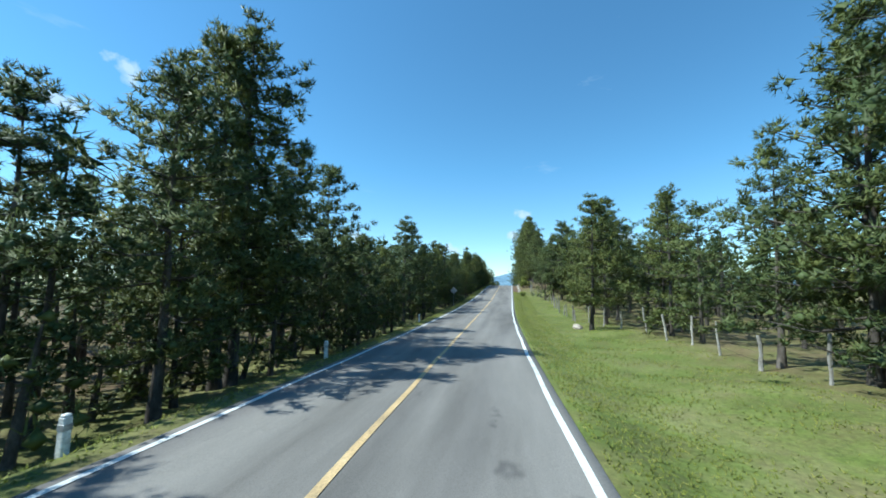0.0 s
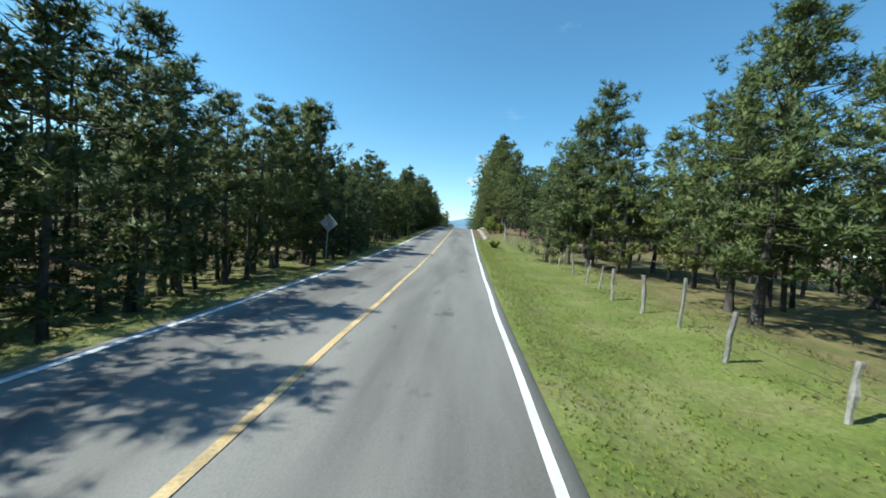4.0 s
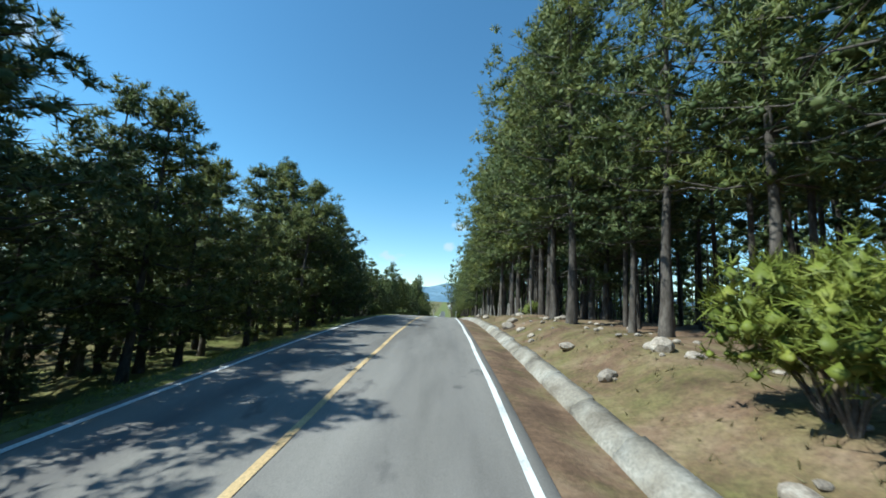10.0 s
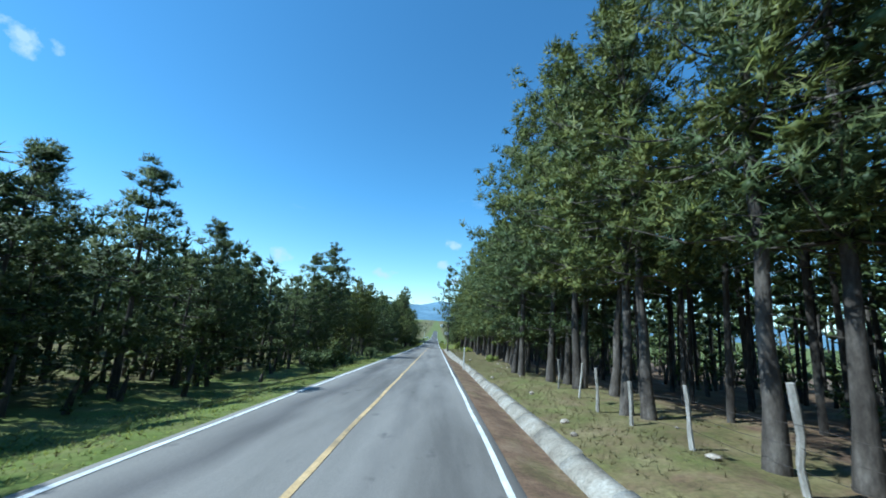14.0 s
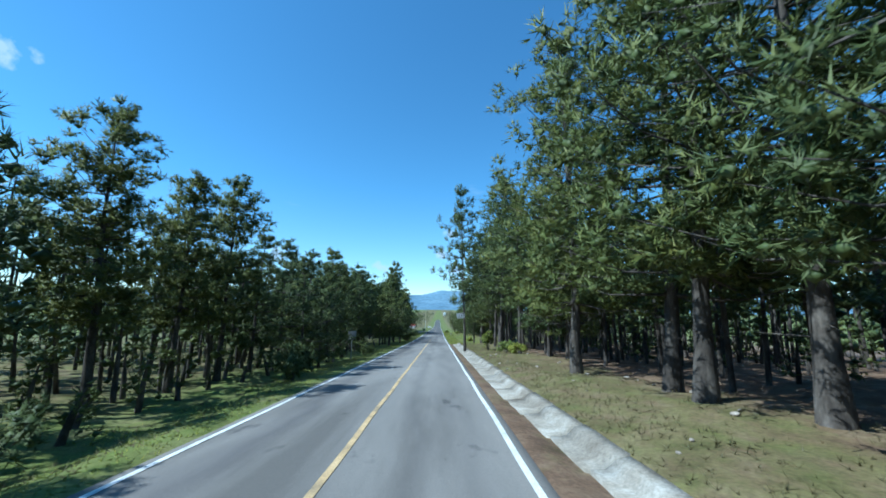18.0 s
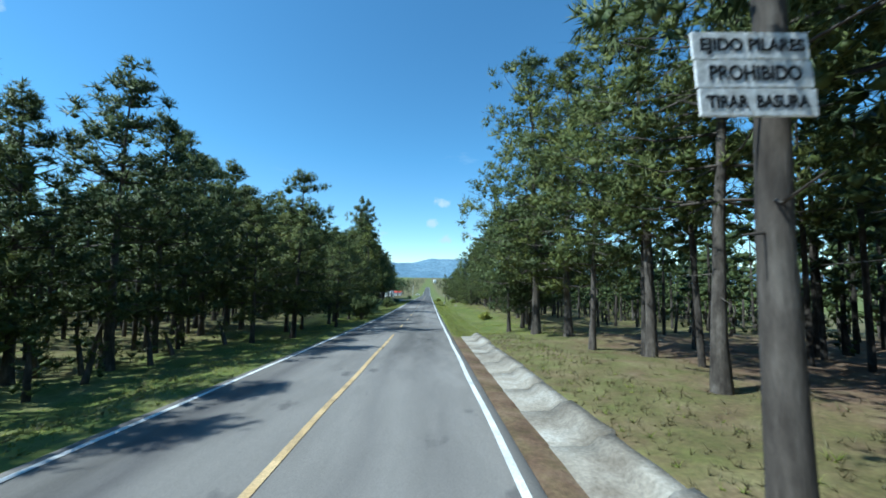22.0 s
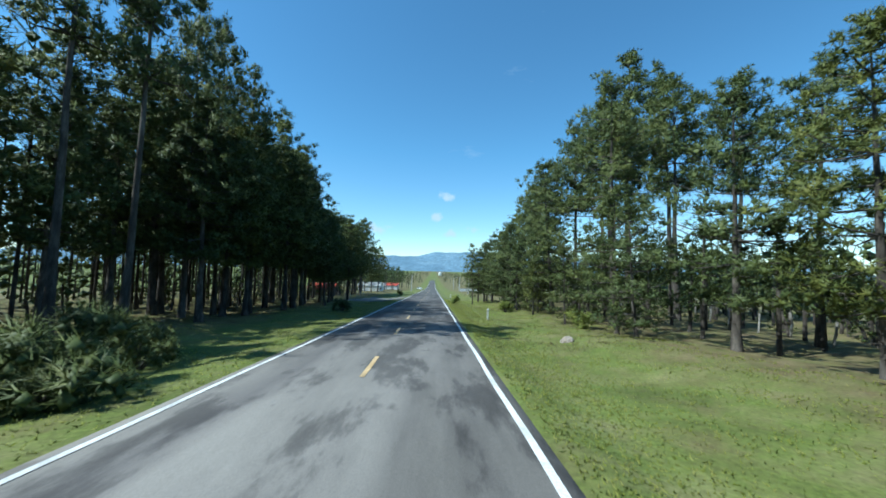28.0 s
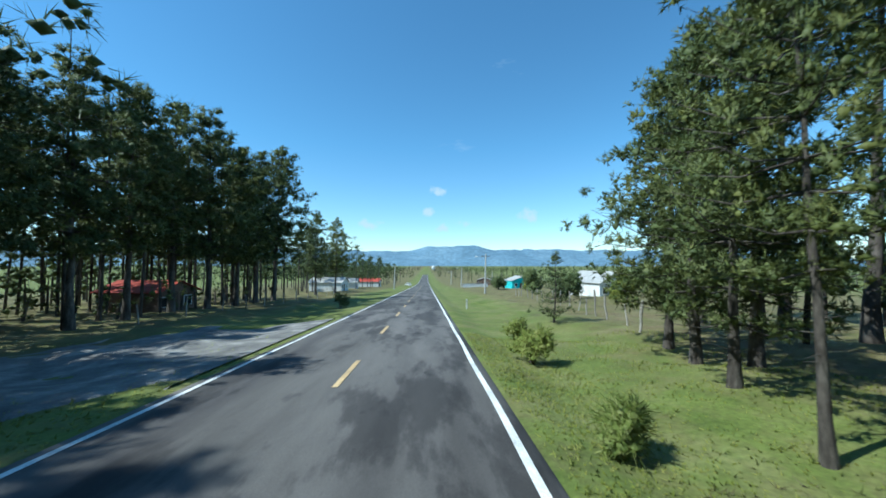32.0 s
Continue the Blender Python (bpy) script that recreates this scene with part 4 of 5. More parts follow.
# ---- the concrete drain beside the road ----
drain = tagged(new("drain_channel"), "worn pale concrete roadside drain with cracked slabs", "drain", kind="structure")
g4 = np.random.default_rng(44)
at_s = 90.0
while at_s < 264:
    ln = float(g4.uniform(1.9, 2.7))
    ss = np.linspace(at_s + 0.015, at_s + ln - 0.015, 4)
    jit = g4.uniform(-0.03, 0.03)
    inner = float(np.interp(at_s, [198, 214], [4.92, 4.2]))
    prof = [(inner, -0.3), (inner + 0.02, -0.11), (4.97, -0.09), (5.18, 0.10 + jit), (5.44 + jit, 0.15 + jit), (5.48 + jit, -0.15)]
    v = np.concatenate([road(ss, la + g4.normal(0, 0.012, 4), dz + g4.normal(0, 0.004, 4)) for la, dz in prof])
    i = np.arange(3)
    f = np.concatenate([np.stack([k * 4 + i, (k + 1) * 4 + i, (k + 1) * 4 + i + 1, k * 4 + i + 1], -1) for k in range(len(prof) - 1)] + [np.array([(20, 8, 4, 0), (20, 16, 12, 8), (3, 7, 11, 23), (11, 15, 19, 23)])])
    part("slab", mesh_of("slab", v, f, CONCRETE), None, drain)
    at_s += ln

# ---- grass ----
GRASS = needles_material("grass_blades", (0.19, 0.24, 0.05), (0.26, 0.31, 0.07), (0.37, 0.38, 0.13), 1.0, 0.5)
DRY = needles_material("dry_grass_blades", (0.12, 0.10, 0.042), (0.20, 0.17, 0.08), (0.30, 0.27, 0.14), 1.0, 0.5)


def grass(name, label, stretches, mat, seed, tall, per=2, width=0.02):
    """Bunches of blades over stretches (s0, s1, lat0, lat1, bunches per square metre)."""
    g = np.random.default_rng(seed)
    cs = []
    for s0, s1, a, b, dens in stretches:
        n = int(abs((s1 - s0) * (b - a)) * dens)
        cs.append(land(g.uniform(s0, s1, n), g.uniform(a, b, n)))
    c = np.concatenate(cs)
    v, f, nn = needle_cloud(c, np.tile([0, 0, 0.5], (len(c), 1)), per, tall, width, g)
    return tagged(new(name, leafy(name, v, f, nn, mat)), label, "grass", kind="stuff")


grass("verge_grass", "lush green grass on the road verges", [(-2, 90, 3.8, 6.5, 90), (-2, 90, 6.5, 12, 30), (266, 385, 3.8, 6.5, 90), (266, 385, 6.5, 14, 30), (-4, 130, -6, -3.8, 40), (130, 385, -8, -3.8, 36), (262, 385, -16, -8, 12)], GRASS, 81, 0.10, 2, 0.03)
grass("dry_grass", "dry yellow grass on the bank and verge", [(86, 160, 5.6, 9, 3), (160, 266, 5.55, 8, 14), (160, 264, 8, 12, 4), (30, 90, 9, 13, 4), (266, 300, 4.2, 7, 3), (330, 372, 4.5, 12, 6), (130, 262, -8, -4.3, 5)], DRY, 82, 0.22, 4, 0.022)
grass("long_grass", "long uneven green grass in tufts at the road's edge", [(264, 385, 3.9, 6, 2.0), (264, 385, 6, 12, 0.35), (-2, 90, 3.9, 6, 0.5), (150, 385, -7, -3.9, 1.6), (5, 130, -6.2, -3.9, 1.5), (230, 264, 5.6, 8, 2)], GRASS, 83, 0.21, 12, 0.02)

# ---- bushes ----
def bush(s, lat, height, width, mat, label, seed, blade=0.21):
    g = np.random.default_rng(seed)
    root = tagged(new("bush"), label, "bush")
    root.matrix_world = Matrix.Translation(land(s, lat))
    stems, cen, out = [], [], []
    for k in range(9):
        a = g.uniform(0, 6.28)
        r = width * 0.5 * g.uniform(0.2, 0.8)
        tip = np.array([math.cos(a) * r, math.sin(a) * r, height * g.uniform(0.28, 0.88)])
        stems.append(tube([(0, 0, -0.1), tip * [0.4, 0.4, 0.55], tip], [0.035, 0.022, 0.006], 5))
        for q in range(int(13 * max(1.0, width / 1.9))):
            o = g.normal(0, 1, 3)
            o /= np.linalg.norm(o)
            c = tip + o * [width * 0.22, width * 0.22, height * 0.26] * g.uniform(0.3, 1.1)
            c[2] = max(c[2], 0.12)
            cen.append(c)
            out.append(o * 0.4 + [0, 0, 0.6])
    v, f = merge(stems)
    part("branching_stem", mesh_of("branching_stem", v, f, LIMB, True), None, root)
    v, f, nn, sh = needle_puffs(np.array(cen), blade * max(1.0, width / 2.1) * g.uniform(0.7, 1.3, len(cen)), np.array(out), 6, 5, 0.024, g, 1.0, 0.5, 1.1, 0.6)
    part("foliage", leafy("foliage", v, f, nn, mat, sh), None, root)
    return root


YELLOW_BUSH, DARK_BUSH, LOW_BUSH = "bright yellow-green juniper bush on the bank", "dark green bush on the grass verge", "low green bush in the verge grass"
for k, (s0, la, h, w) in enumerate([(99.2, 6.4, 2.0, 2.6), (111, 7.4, 2.2, 2.4), (110.6, 7.3, 2.3, 2.6), (101.2, 6.3, 1.6, 2.0), (239.8, 7.2, 2.2, 1.5), (100.4, 8.0, 1.6, 1.8)]):
    bush(s0, la, h, w, JUNIPER, YELLOW_BUSH, 300 + k)
for k, (s0, la, h, w) in enumerate([(219.6, -6.2, 2.0, 2.6), (150.3, -6.0, 1.5, 1.8), (239.4, -6.2, 1.5, 2.0), (321.8, -6.6, 1.7, 3.4), (325.5, -7.4, 1.4, 2.2), (314.7, -6.0, 1.3, 2.0), (219.9, -6.4, 1.5, 1.6),
                                   (281.4, -5.0, 2.6, 3.2), (284.6, -5.6, 2.3, 2.8), (186.0, -6.6, 1.9, 2.8), (178.5, -6.2, 1.6, 2.4), (206.0, -7.0, 1.4, 2.0), (404, -6.4, 1.4, 1.6), (352, -7.5, 1.2, 1.8)]):
    bush(s0, la, h, w, PINE, DARK_BUSH, 320 + k)
for k, (s0, la, h, w) in enumerate([(379.6, 5.6, 1.3, 1.9), (372.9, 5.2, 0.8, 1.0), (383.4, 6.2, 1.0, 1.4), (137.9, 9.6, 1.3, 1.8), (80.4, 5.6, 0.7, 1.2), (236.5, 8.6, 1.0, 1.8), (352.0, 9.2, 1.1, 1.6),
                                   (338.0, 11.5, 1.0, 1.8), (287.0, 9.0, 1.0, 1.6), (233.5, 9.0, 0.8, 1.5), (197, 8.6, 0.7, 1.4)]):
    bush(s0, la, h, w, GRASS, LOW_BUSH, 350 + k)

# ---- stones ----
STONE = two_scale("pale_stone", (0.20, 0.17, 0.14), (0.33, 0.28, 0.23), (0.44, 0.39, 0.33), 2.0, 16.0, 0.95, 0.7, vary=0.25)


def stone_mesh(seed):
    g = np.random.default_rng(seed)
    bm = bmesh.new()
    bmesh.ops.create_icosphere(bm, subdivisions=2, radius=0.5)
    for v in bm.verts:
        n = noise.noise(v.co * 1.8 + Vector((seed, 0, 0))) * 0.34 + noise.noise(v.co * 4.5 + Vector((0, seed, 0))) * 0.12
        v.co *= 1 + n
        v.co.z *= 0.66
    me = bpy.data.meshes.new("boulder")
    bm.to_mesh(me)
    bm.free()
    me.materials.append(STONE)
    return me


STONES = [stone_mesh(k) for k in range(5)]
g5 = np.random.default_rng(55)
spots = [(118.7, 6.4, 0.7), (115.1, 6.2, 0.6), (125.8, 6.2, 0.5), (115.6, 7.8, 0.8), (128.1, 6.0, 0.9), (130.1, 6.6, 0.8), (127.4, 9.0, 0.7), (143.3, 8.4, 0.4), (142.7, 6.3, 0.8), (143.7, 9.8, 1.4), (193.2, 10.4, 1.1),
         (97.8, 6.8, 0.4), (148.7, 6.2, 0.9), (200.2, 6.4, 0.4), (332.6, 8.7, 0.8), (31, 8.2, 0.9)]
for k in range(70):
    spots.append((float(g5.uniform(104, 136)), float(g5.uniform(5.9, 10.5)), float(g5.choice([0.16, 0.22, 0.3, 0.42]))))
for k in range(60):
    spots.append((float(g5.uniform(136, 236)), float(g5.uniform(5.9, 11)), float(g5.choice([0.12, 0.16, 0.22, 0.3]))))
for k, (s0, la, d) in enumerate(spots):
    ob = tagged(new("stone" if d < 0.5 else "boulder", STONES[k % 5]), "pale weathered stone lying on the brown bank" if s0 < 260 else "pale stone lying in the verge grass", "stone", group="stones on the bank")
    ob.matrix_world = Matrix.Translation(land(s0, la, d * 0.12)) @ pose(0, 0, 0, g5.uniform(-15, 15), g5.uniform(-15, 15), g5.uniform(0, 360)) @ Matrix.Diagonal((d, d * g5.uniform(0.7, 1), d * g5.uniform(0.7, 1.1), 1))

# ---- fences of crooked wooden posts with wire ----
POST = two_scale("grey_split_wood", (0.22, 0.20, 0.175), (0.36, 0.335, 0.30), (0.48, 0.45, 0.41), 5.0, 30.0, 0.95, 0.7, (1, 1, 0.25), vary=0.3)
WIRE, wn_, wl_, wb_ = material("rusty_wire", 0.6, 0.7)
wb_.inputs["Base Color"].default_value = (0.12, 0.10, 0.09, 1)


def post_mesh(seed, h):
    g = np.random.default_rng(seed)
    z = np.linspace(-0.35, h, 6)
    p = np.stack([np.cumsum(g.normal(0, 0.02, 6)), np.cumsum(g.normal(0, 0.02, 6)), z], 1)
    r = 0.055 * (1 + g.normal(0, 0.12, 6))
    v, f = tube(p, r, 6)
    top = list(range(30, 36))
    return mesh_of("post", v, [list(map(int, q)) for q in f] + [top], POST)


POSTS = [post_mesh(k, 1.35 + 0.12 * (k % 4)) for k in range(6)]


def fence(name, label, places, seed):
    g = np.random.default_rng(seed)
    root = tagged(new(name), label, "fence")
    tops = []
    for k, (s0, la) in enumerate(places):
        ob = part("post", POSTS[int(g.integers(6))], None, root)
        m = Matrix.Translation(land(s0, la)) @ pose(0, 0, 0, g.normal(0, 4.5), g.normal(0, 4.5), g.uniform(0, 360)) @ Matrix.Diagonal((*(g.uniform(0.8, 1.35),) * 2, g.uniform(0.85, 1.15), 1))
        ob.matrix_world = m
        tops.append(m)
    for hz in (0.4, 0.75, 1.1):
        pts = []
        for a, b in zip(tops[:-1], tops[1:]):
            p, q = a @ Vector((0.06, 0, hz)), b @ Vector((0.06, 0, hz))
            for u in (0, 0.5):
                c = p.lerp(q, u)
                c.z -= 0.05 * (u == 0.5)
                pts.append(tuple(c))
        pts.append(tuple(tops[-1] @ Vector((0.06, 0, hz))))
        v, f = tube(pts, [0.005] * len(pts), 3)
        part("wire", mesh_of("wire", v, f, WIRE), None, root)
    return root


def run_of(s0, s1, gap, s_at, lat_at, seed):
    g = np.random.default_rng(seed)
    ss = np.arange(s0, s1, gap) + g.uniform(-0.3, 0.3, len(np.arange(s0, s1, gap)))
    return [(float(a), float(np.interp(a, s_at, lat_at)) + float(g.normal(0, 0.12))) for a in ss]


fence("post_fence", "crooked grey wooden fence posts with barbed wire on the verge", run_of(3, 104, 2.6, [3, 25, 36, 48, 62, 78, 87, 93, 104], [12.4, 11.8, 9.2, 9.0, 9.8, 8.7, 7.5, 8.2, 8.6], 1), 61)
fence("post_fence", "crooked grey wooden fence posts along the bank", run_of(134, 172, 2.5, [134, 150, 172], [8.6, 8.2, 8.2], 2), 62)
fence("post_fence", "pale wooden fence posts at the meadow's edge", run_of(325, 352, 3.2, [325, 352], [20, 27], 3), 63)
fence("post_fence", "pale wooden fence posts round the village plots", run_of(384, 430, 3.0, [384, 400, 430], [12.2, 15.5, 17], 4), 64)
fence("post_fence", "white fence posts before the red-roofed house", run_of(392, 440, 4.5, [392, 440], [-16.5, -15], 5), 65)

# ---- posts and signs of the road ----
PAINTED = two_scale("white_painted_post", (0.5, 0.5, 0.49), (0.68, 0.68, 0.66), (0.78, 0.78, 0.76), 3.0, 20.0, 0.7, 0.2)
SIGN_BACK = two_scale("grey_sign_metal", (0.25, 0.26, 0.27), (0.36, 0.37, 0.38), (0.46, 0.47, 0.48), 3.0, 20.0, 0.5, 0.1, metal=0.4)
BLACK, bn_, bl_, bb_ = material("black_paint", 0.6)
bb_.inputs["Base Color"].default_value = (0.02, 0.02, 0.022, 1)


def box(x, y, z, bevel=0.01):
    bm = bmesh.new()
    bmesh.ops.create_cube(bm, size=1.0)
    bmesh.ops.scale(bm, vec=(x, y, z), verts=bm.verts)
    if bevel:
        bmesh.ops.bevel(bm, geom=bm.edges[:], offset=bevel, segments=1, affect="EDGES")
    return bm


def shifted(ob, x=0.0, y=0.0, z=0.0, rx=0.0, ry=0.0, rz=0.0):
    ob.matrix_local = pose(x, y, z, rx, ry, rz)
    return ob


def marker_post(s, lat, h, lean=0.0):
    root = tagged(new("marker_post"), "short white painted roadside marker post" if h < 1.2 else "tall white painted post beside the drain", "marker post", group="marker posts")
    root.matrix_world = Matrix.Translation(land(s, lat)) @ pose(0, 0, 0, lean, 0, 0)
    w = 0.13 if h < 1.2 else 0.11
    shifted(part("shaft", box(w, w, h + 0.3, 0.015), PAINTED, root), 0, 0, h / 2 - 0.15)
    shifted(part("cap", box(w * 0.92, w * 0.92, 0.05, 0.02), PAINTED, root), 0, 0, h + 0.02)
    if h < 1.2:
        shifted(part("reflector_band", box(w + 0.008, w + 0.008, 0.10, 0.004), SIGN_BACK, root, "grey reflector band"), 0, 0, h - 0.16)


for s0, la, h in ((14.2, -4.5, 0.62), (5.4, -4.7, 0.6), (345.6, 6.5, 0.9), (31.0, -4.5, 0.62), (404.0, 6.0, 0.9)):
    marker_post(s0, la, h)
marker_post(189.6, 4.8, 2.0, 3.0)


def sign_back(s, lat, h, diamond):
    root = tagged(new("road_sign"), "grey back of a diamond road sign on a post" if diamond else "grey back of a square road sign on a post", "road sign", group="road signs")
    root.matrix_world = Matrix.Translation(land(s, lat))
    shifted(part("post", box(0.055, 0.055, h + 0.3, 0.006), SIGN_BACK, root), 0, 0, h / 2 - 0.15)
    shifted(part("plate", box(0.76, 0.012, 0.76, 0.004), SIGN_BACK, root), 0, 0.05, h - 0.1, 0, 45 if diamond else 0, 0)
    for z in (0.18, -0.18):
        shifted(part("bracket", box(0.4, 0.03, 0.03, 0.004), SIGN_BACK, root), 0, 0.03, h - 0.1 + z)


sign_back(58.9, -5.7, 2.6, True)
sign_back(235.2, -6.6, 2.4, False)

# the notice nailed to a leaning pine
board = tagged(new("notice_board"), "white hand-painted notice board nailed to a leaning pine", "sign")
board.matrix_world = Matrix.Translation(road(243.6, 4.39, 4.09)) @ pose(0, 0, 0, 0, -4, 3)
BOARD = two_scale("white_board_paint", (0.55, 0.55, 0.54), (0.74, 0.74, 0.73), (0.82, 0.82, 0.81), 2.0, 20.0, 0.7, 0.3)
for k in range(3):
    shifted(part("plank", box(0.92, 0.022, 0.205, 0.006), BOARD, board), 0.01 * (k - 1), 0, 0.21 * (1 - k), 0, 0.5 * (k - 1), 0)
for k, (words, size, wide) in enumerate((("EJIDO PILARES", 0.125, 0.82), ("PROHIBIDO", 0.15, 0.72), ("TIRAR  BASURA", 0.125, 0.80))):
    cu = bpy.data.curves.new("lettering", "FONT")
    cu.body, cu.size, cu.align_x, cu.align_y, cu.extrude, cu.offset = words, size, "CENTER", "CENTER", 0.002, 0.004
    cu.materials.append(BLACK)
    tx = new("lettering", cu)
    tx.parent = board
    tx.matrix_local = pose(0, -0.0135, 0.21 * (1 - k), 90, 0, 0)
    bpy.context.view_layer.update()
    if tx.dimensions.x > 0:
        tx.scale.x = wide / tx.dimensions.x
sign_pine = tree("high", 243.95, 4.98, 14.0, 1.0, 1)
sign_pine.matrix_basis = Matrix.Translation(land(243.98, 5.0)) @ pose(0, 0, 0, 0, -1.6, 0) @ pose(0, 0, 0, 0, 0, 40) @ Matrix.Diagonal((0.92, 0.92, 1.38, 1))

# ---- the village at the foot of the road ----
WALL_WHITE = two_scale("white_plaster", (0.55, 0.54, 0.52), (0.72, 0.71, 0.69), (0.8, 0.79, 0.77), 1.0, 12.0, 0.9, 0.2)
WALL_TEAL = two_scale("turquoise_plaster", (0.05, 0.40, 0.40), (0.08, 0.52, 0.52), (0.12, 0.6, 0.6), 1.0, 12.0, 0.9, 0.2)
WALL_BROWN = two_scale("brown_adobe", (0.12, 0.08, 0.06), (0.2, 0.13, 0.1), (0.28, 0.2, 0.15), 1.0, 12.0, 0.95, 0.3)
ROOF_GREY = two_scale("grey_sheet_roof", (0.28, 0.27, 0.25), (0.4, 0.39, 0.37), (0.5, 0.49, 0.47), 0.8, 8.0, 0.6, 0.2, (6, 0.4, 1))
ROOF_RED = two_scale("red_sheet_roof", (0.25, 0.04, 0.025), (0.42, 0.07, 0.045), (0.5, 0.12, 0.08), 0.8, 8.0, 0.6, 0.2, (6, 0.4, 1))
WOOD_DARK = two_scale("dark_door_wood", (0.05, 0.035, 0.025), (0.1, 0.07, 0.05), (0.15, 0.11, 0.08), 2.0, 18.0, 0.8, 0.3)
GLASS, gn_, gl_, gb_ = material("window_glass", 0.08)
gb_.inputs["Base Color"].default_value = (0.02, 0.025, 0.03, 1)


def house(s, lat, turn, w, d, h, rise, wall, roof, label):
    """A small gabled house, its ridge along its own y."""
    root = tagged(new("house"), label, "house")
    root.matrix_world = Matrix.Translation(land(s, lat, -0.05)) @ pose(0, 0, 0, 0, 0, turn)
    bm = bmesh.new()
    ring = [(-w / 2, -0.3), (w / 2, -0.3), (w / 2, h), (0, h + rise), (-w / 2, h)]
    front = [bm.verts.new((x, -d / 2, z)) for x, z in ring]
    back = [bm.verts.new((x, d / 2, z)) for x, z in ring]
    bm.faces.new(front)
    bm.faces.new(back[::-1])
    for k in range(5):
        bm.faces.new((front[k], back[k], back[(k + 1) % 5], front[(k + 1) % 5]))
    bmesh.ops.recalc_face_normals(bm, faces=bm.faces)
    part("wall", bm, wall, root)
    ln = math.hypot(w / 2, rise) + 0.35
    tilt = math.degrees(math.atan2(rise, w / 2))
    for sg in (-1, 1):
        shifted(part("roof", box(ln, d + 0.7, 0.07, 0.01), roof, root), sg * (w / 4 + 0.12), 0, h + rise / 2 - 0.02, 0, sg * tilt, 0)
    shifted(part("door", box(0.9, 0.07, 2.0, 0.01), WOOD_DARK, root), -w * 0.12, -d / 2 - 0.02, 0.98)
    for x in (-w * 0.34, w * 0.24):
        win = shifted(part("window", box(1.0, 0.06, 1.0, 0.01), WALL_WHITE, root, "white window frame"), x, -d / 2 - 0.02, h * 0.52)
        shifted(part("pane", box(0.82, 0.02, 0.82, 0.0), GLASS, win), 0, -0.032, 0)
    return root


house(428, 30.5, 18, 6.2, 7.5, 2.6, 1.7, WALL_WHITE, ROOF_GREY, "small white gabled house with a grey sheet roof")
house(490, 33, 8, 8.0, 7.0, 2.8, 1.4, WALL_TEAL, ROOF_GREY, "turquoise house with a pale grey roof")
house(545, 46, 20, 9.0, 7.0, 2.8, 1.5, WALL_WHITE, ROOF_GREY, "white village house with a pale grey roof")
house(566, 33, -10, 8.0, 6.5, 2.8, 1.3, WALL_BROWN, ROOF_GREY, "brown village house with a grey roof")
house(520, 66, 30, 8.0, 7.0, 2.7, 1.4, WALL_WHITE, ROOF_RED, "white village house with a red roof")
house(404, -24.5, 82, 4.6, 6.0, 2.0, 0.9, WALL_BROWN, ROOF_RED, "low brown house with a red sheet roof under the pines")
house(468, -24, 85, 6.0, 8.5, 2.4, 1.2, WALL_WHITE, ROOF_GREY, "white cottage with a grey roof among the pines")
house(498, -26, 95, 6.0, 8.0, 2.4, 1.2, WALL_WHITE, ROOF_GREY, "white cottage with a grey roof among the pines")
house(540, -24, 88, 7.0, 9.0, 2.6, 1.3, WALL_WHITE, ROOF_RED, "white cottage with a red roof behind the trees")

yard = tagged(new("garden_wall"), "long low white plaster garden wall by the village", "wall")
yard.matrix_world = Matrix.Translation(land(512, 21)) @ pose(0, 0, 0, 0, 0, 4)
shifted(part("panel", box(10, 0.22, 1.5, 0.02), WALL_WHITE, yard), 0, 0, 0.6)
shifted(part("coping", box(10.1, 0.32, 0.08, 0.01), ROOF_GREY, yard), 0, 0, 1.39)

CONCRETE_POLE = two_scale("grey_concrete_pole", (0.34, 0.33, 0.31), (0.46, 0.45, 0.43), (0.56, 0.55, 0.53), 1.5, 15.0, 0.85, 0.2)


def power_pole(s, lat, h, arm):
    root = tagged(new("utility_pole"), "pale concrete utility pole with a lamp arm" if arm else "pale concrete utility pole with a crossarm", "utility pole", group="utility poles")
    root.matrix_world = Matrix.Translation(land(s, lat)) @ pose(0, 0, 0, 0, 1.5, 0)
    v, f = tube([(0, 0, -0.4), (0, 0, h * 0.5), (0, 0, h)], [0.2, 0.16, 0.12], 8)
    part("shaft", mesh_of("shaft", v, f, CONCRETE_POLE, True), None, root)
    shifted(part("crossarm", box(1.7, 0.1, 0.12, 0.01), WOOD_DARK, root), 0, 0.12, h - 0.5)
    for x in (-0.75, 0, 0.75):
        shifted(part("insulator", box(0.08, 0.08, 0.18, 0.02), GLASS, root), x, 0.12, h - 0.33)
    if arm:
        v, f = tube([(0, 0, h * 0.86), (-0.8, 0, h * 0.92), (-1.7, 0, h * 0.92)], [0.04, 0.035, 0.03], 6)
        part("lamp_arm", mesh_of("lamp_arm", v, f, SIGN_BACK, True), None, root)
        shifted(part("lamp_head", box(0.6, 0.24, 0.13, 0.04), PAINTED, root, "pale street lamp head"), -1.9, 0, h * 0.92)


power_pole(442, 13.8, 8.0, True)
power_pole(512, 15.5, 8.0, True)
power_pole(489, -8.5, 7.5, False)
power_pole(580, 16, 8.0, True)
power_pole(560, 36, 7.5, False)

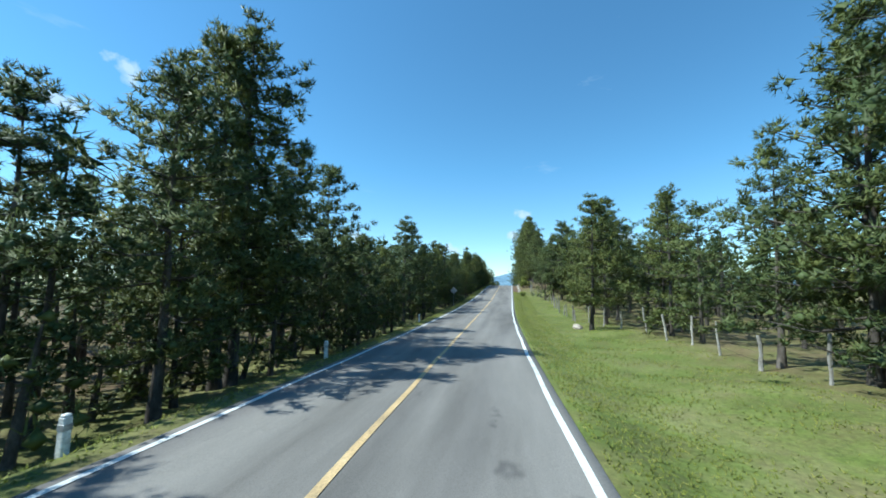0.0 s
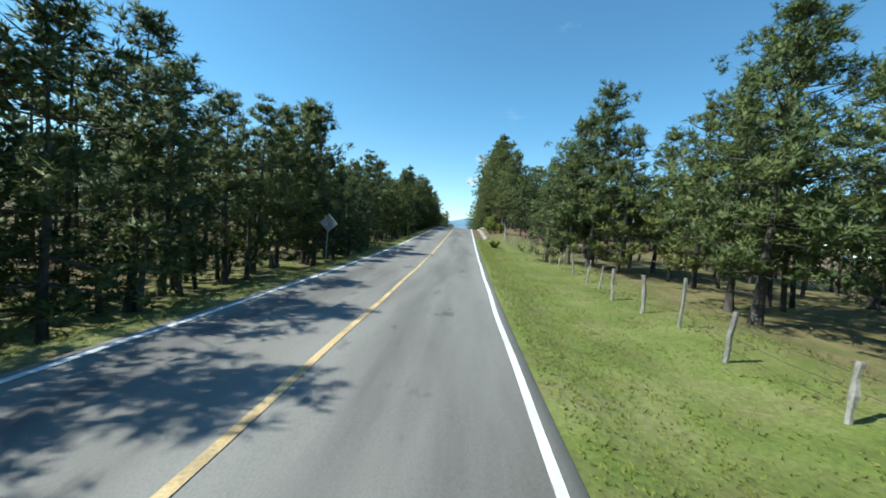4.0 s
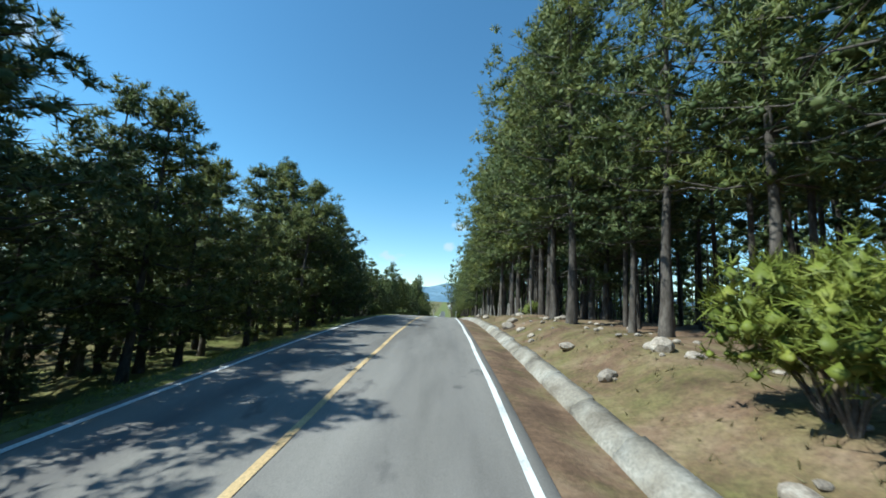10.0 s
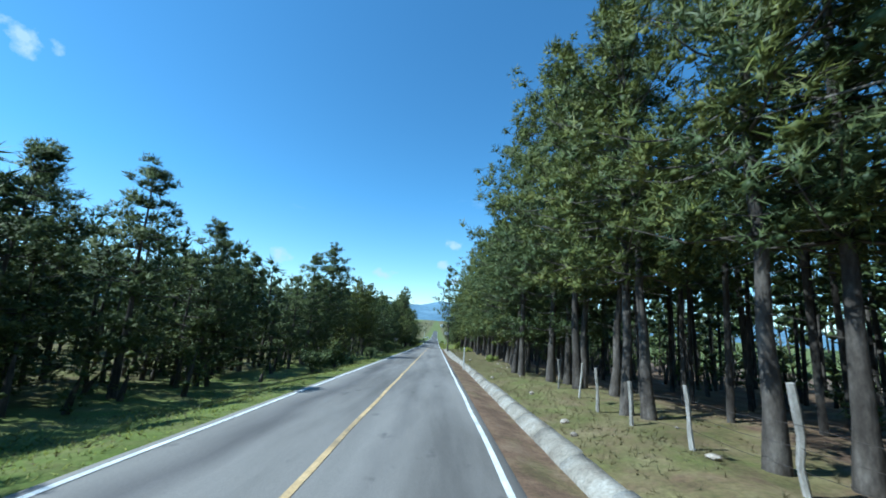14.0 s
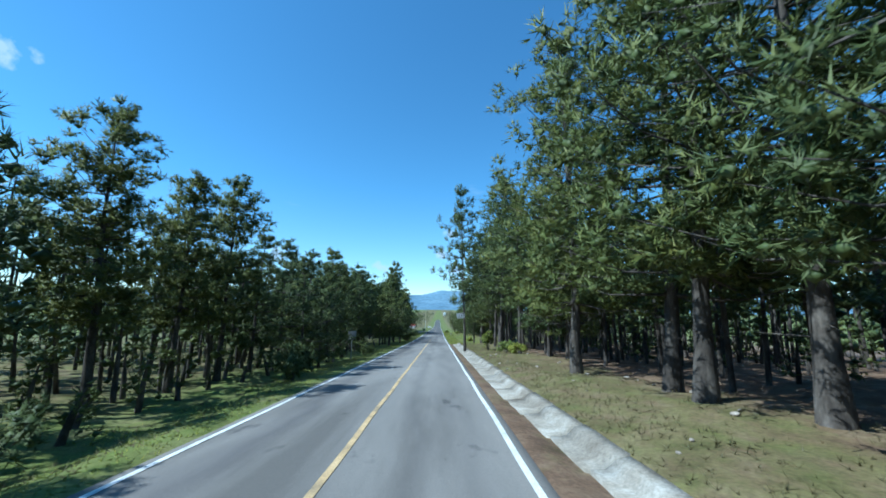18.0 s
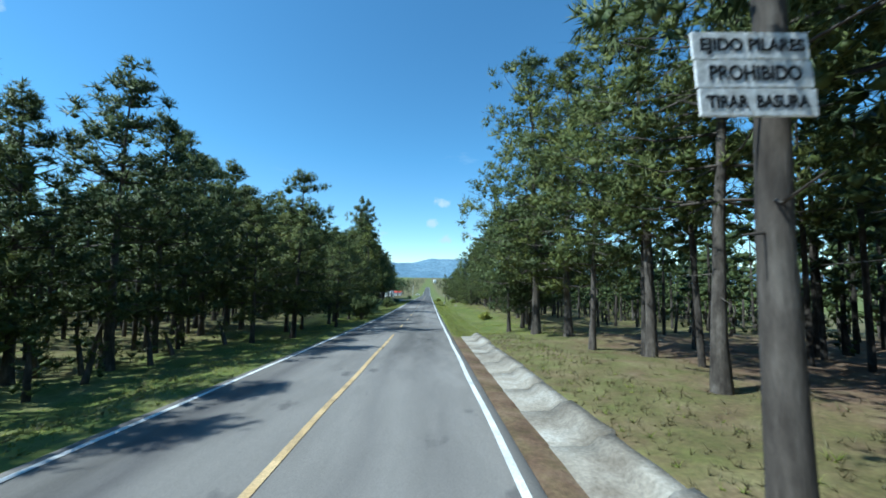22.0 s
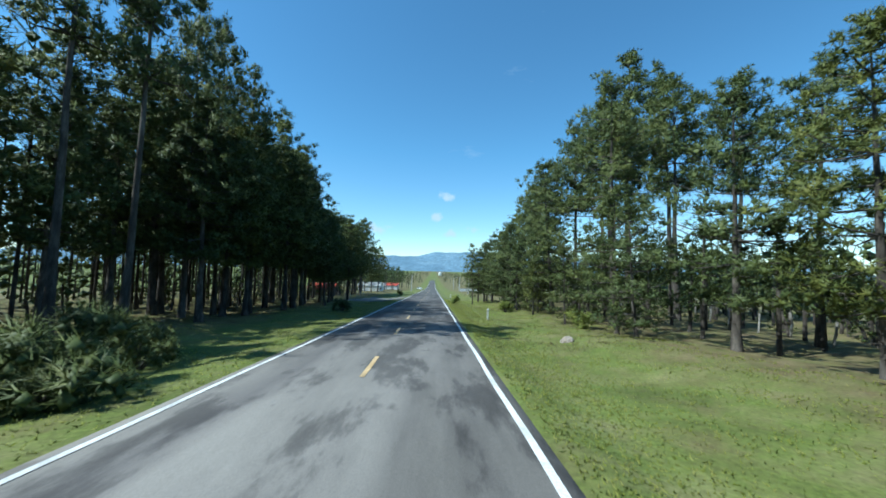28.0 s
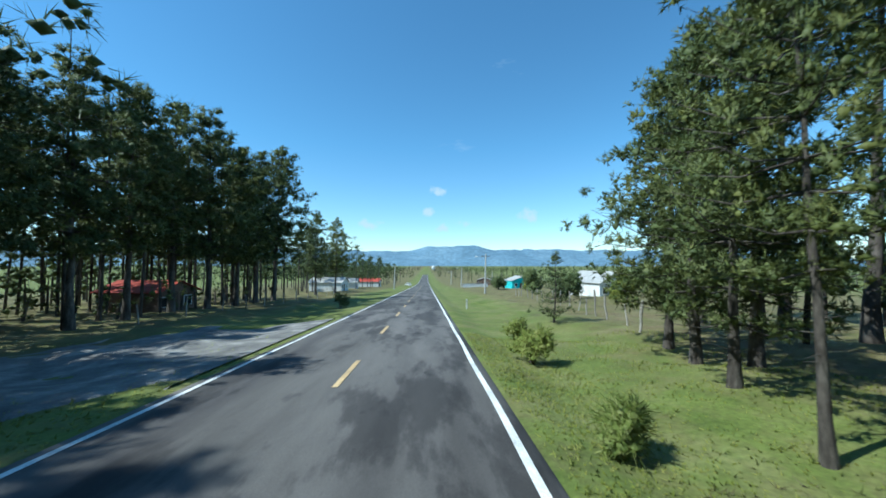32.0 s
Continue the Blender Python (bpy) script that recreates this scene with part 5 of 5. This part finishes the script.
tower = tagged(new("water_tower"), "white water tank on dark steel legs far down the road", "water tower")
tower.matrix_world = Matrix.Translation(land(1030, 14))
v, f = tube([(0, 0, 5.0), (0, 0, 5.4), (0, 0, 11.4), (0, 0, 12.0), (0, 0, 12.3)], [2.2, 3.0, 3.0, 1.8, 0.05], 16)
part("tank", mesh_of("tank", v, f, PAINTED, False), None, tower)
for x, y in ((-2, -2), (2, -2), (2, 2), (-2, 2)):
    v, f = tube([(x * 1.2, y * 1.2, -0.5), (x, y, 6)], [0.25, 0.22], 6)
    part("leg", mesh_of("leg", v, f, BLACK), None, tower)

for k, (s0, la, h, w, mat) in enumerate([(409, 25, 3.0, 3.6, JUNIPER), (420, 22, 3.4, 4.0, PINE), (436, 22, 3.8, 4.4, PINE), (452, 26, 3.2, 4.0, JUNIPER), (470, 22, 3.6, 4.4, PINE)]):
    bush(s0, la, h, w, mat, "rounded green garden tree by the village plots", 400 + k, 0.3)


def car(s, lat, turn, paint, label):
    root = tagged(new("car"), label, "car")
    root.matrix_world = Matrix.Translation(land(s, lat)) @ pose(0, 0, 0, 0, 0, turn)
    shifted(part("body", box(1.7, 4.2, 0.62, 0.12), paint, root), 0, 0, 0.62)
    cab = shifted(part("cabin", box(1.5, 2.1, 0.56, 0.16), paint, root), 0, -0.2, 1.16)
    shifted(part("windscreen", box(1.3, 0.03, 0.36, 0.0), GLASS, cab, "dark windscreen"), 0, 1.05, 0.0)
    shifted(part("rear_window", box(1.3, 0.03, 0.36, 0.0), GLASS, cab, "dark rear window"), 0, -1.05, 0.0)
    for x in (-0.78, 0.78):
        for y in (-1.3, 1.3):
            v, f = tube([(x - 0.1, y, 0.32), (x - 0.1001, y, 0.32), (x + 0.1, y, 0.32), (x + 0.1001, y, 0.32)], [0.02, 0.32, 0.32, 0.02], 14)
            part("tyre", mesh_of("tyre", v, f, BLACK), None, root, "black tyre")


car(546, -6.2, 4, PAINTED, "silver car parked on the verge by the village")
car(562, -8.0, -8, PAINTED, "white car parked before the village houses")

# gravel turnout on the left
GRAVEL = two_scale("grey_gravel", (0.11, 0.105, 0.10), (0.19, 0.18, 0.17), (0.34, 0.325, 0.30), 0.9, 18.0, 0.95, 0.8)
tv, tf, ts, tl = sheet(np.linspace(372, 396, 30), np.linspace(-13.5, -4.0, 18), lambda a, b: relief(a, b) + np.where((np.abs(a - 384 - (b + 4) * 0.5) < 8.5 + 0.9 * np.sin(b * 1.7) - 0.25 * np.abs(b + 4)), 0.05, -0.25))
tagged(new("turnout", mesh_of("turnout", tv, tf, GRAVEL, True)), "grey gravel turnout joining the road", "turnout", kind="structure")
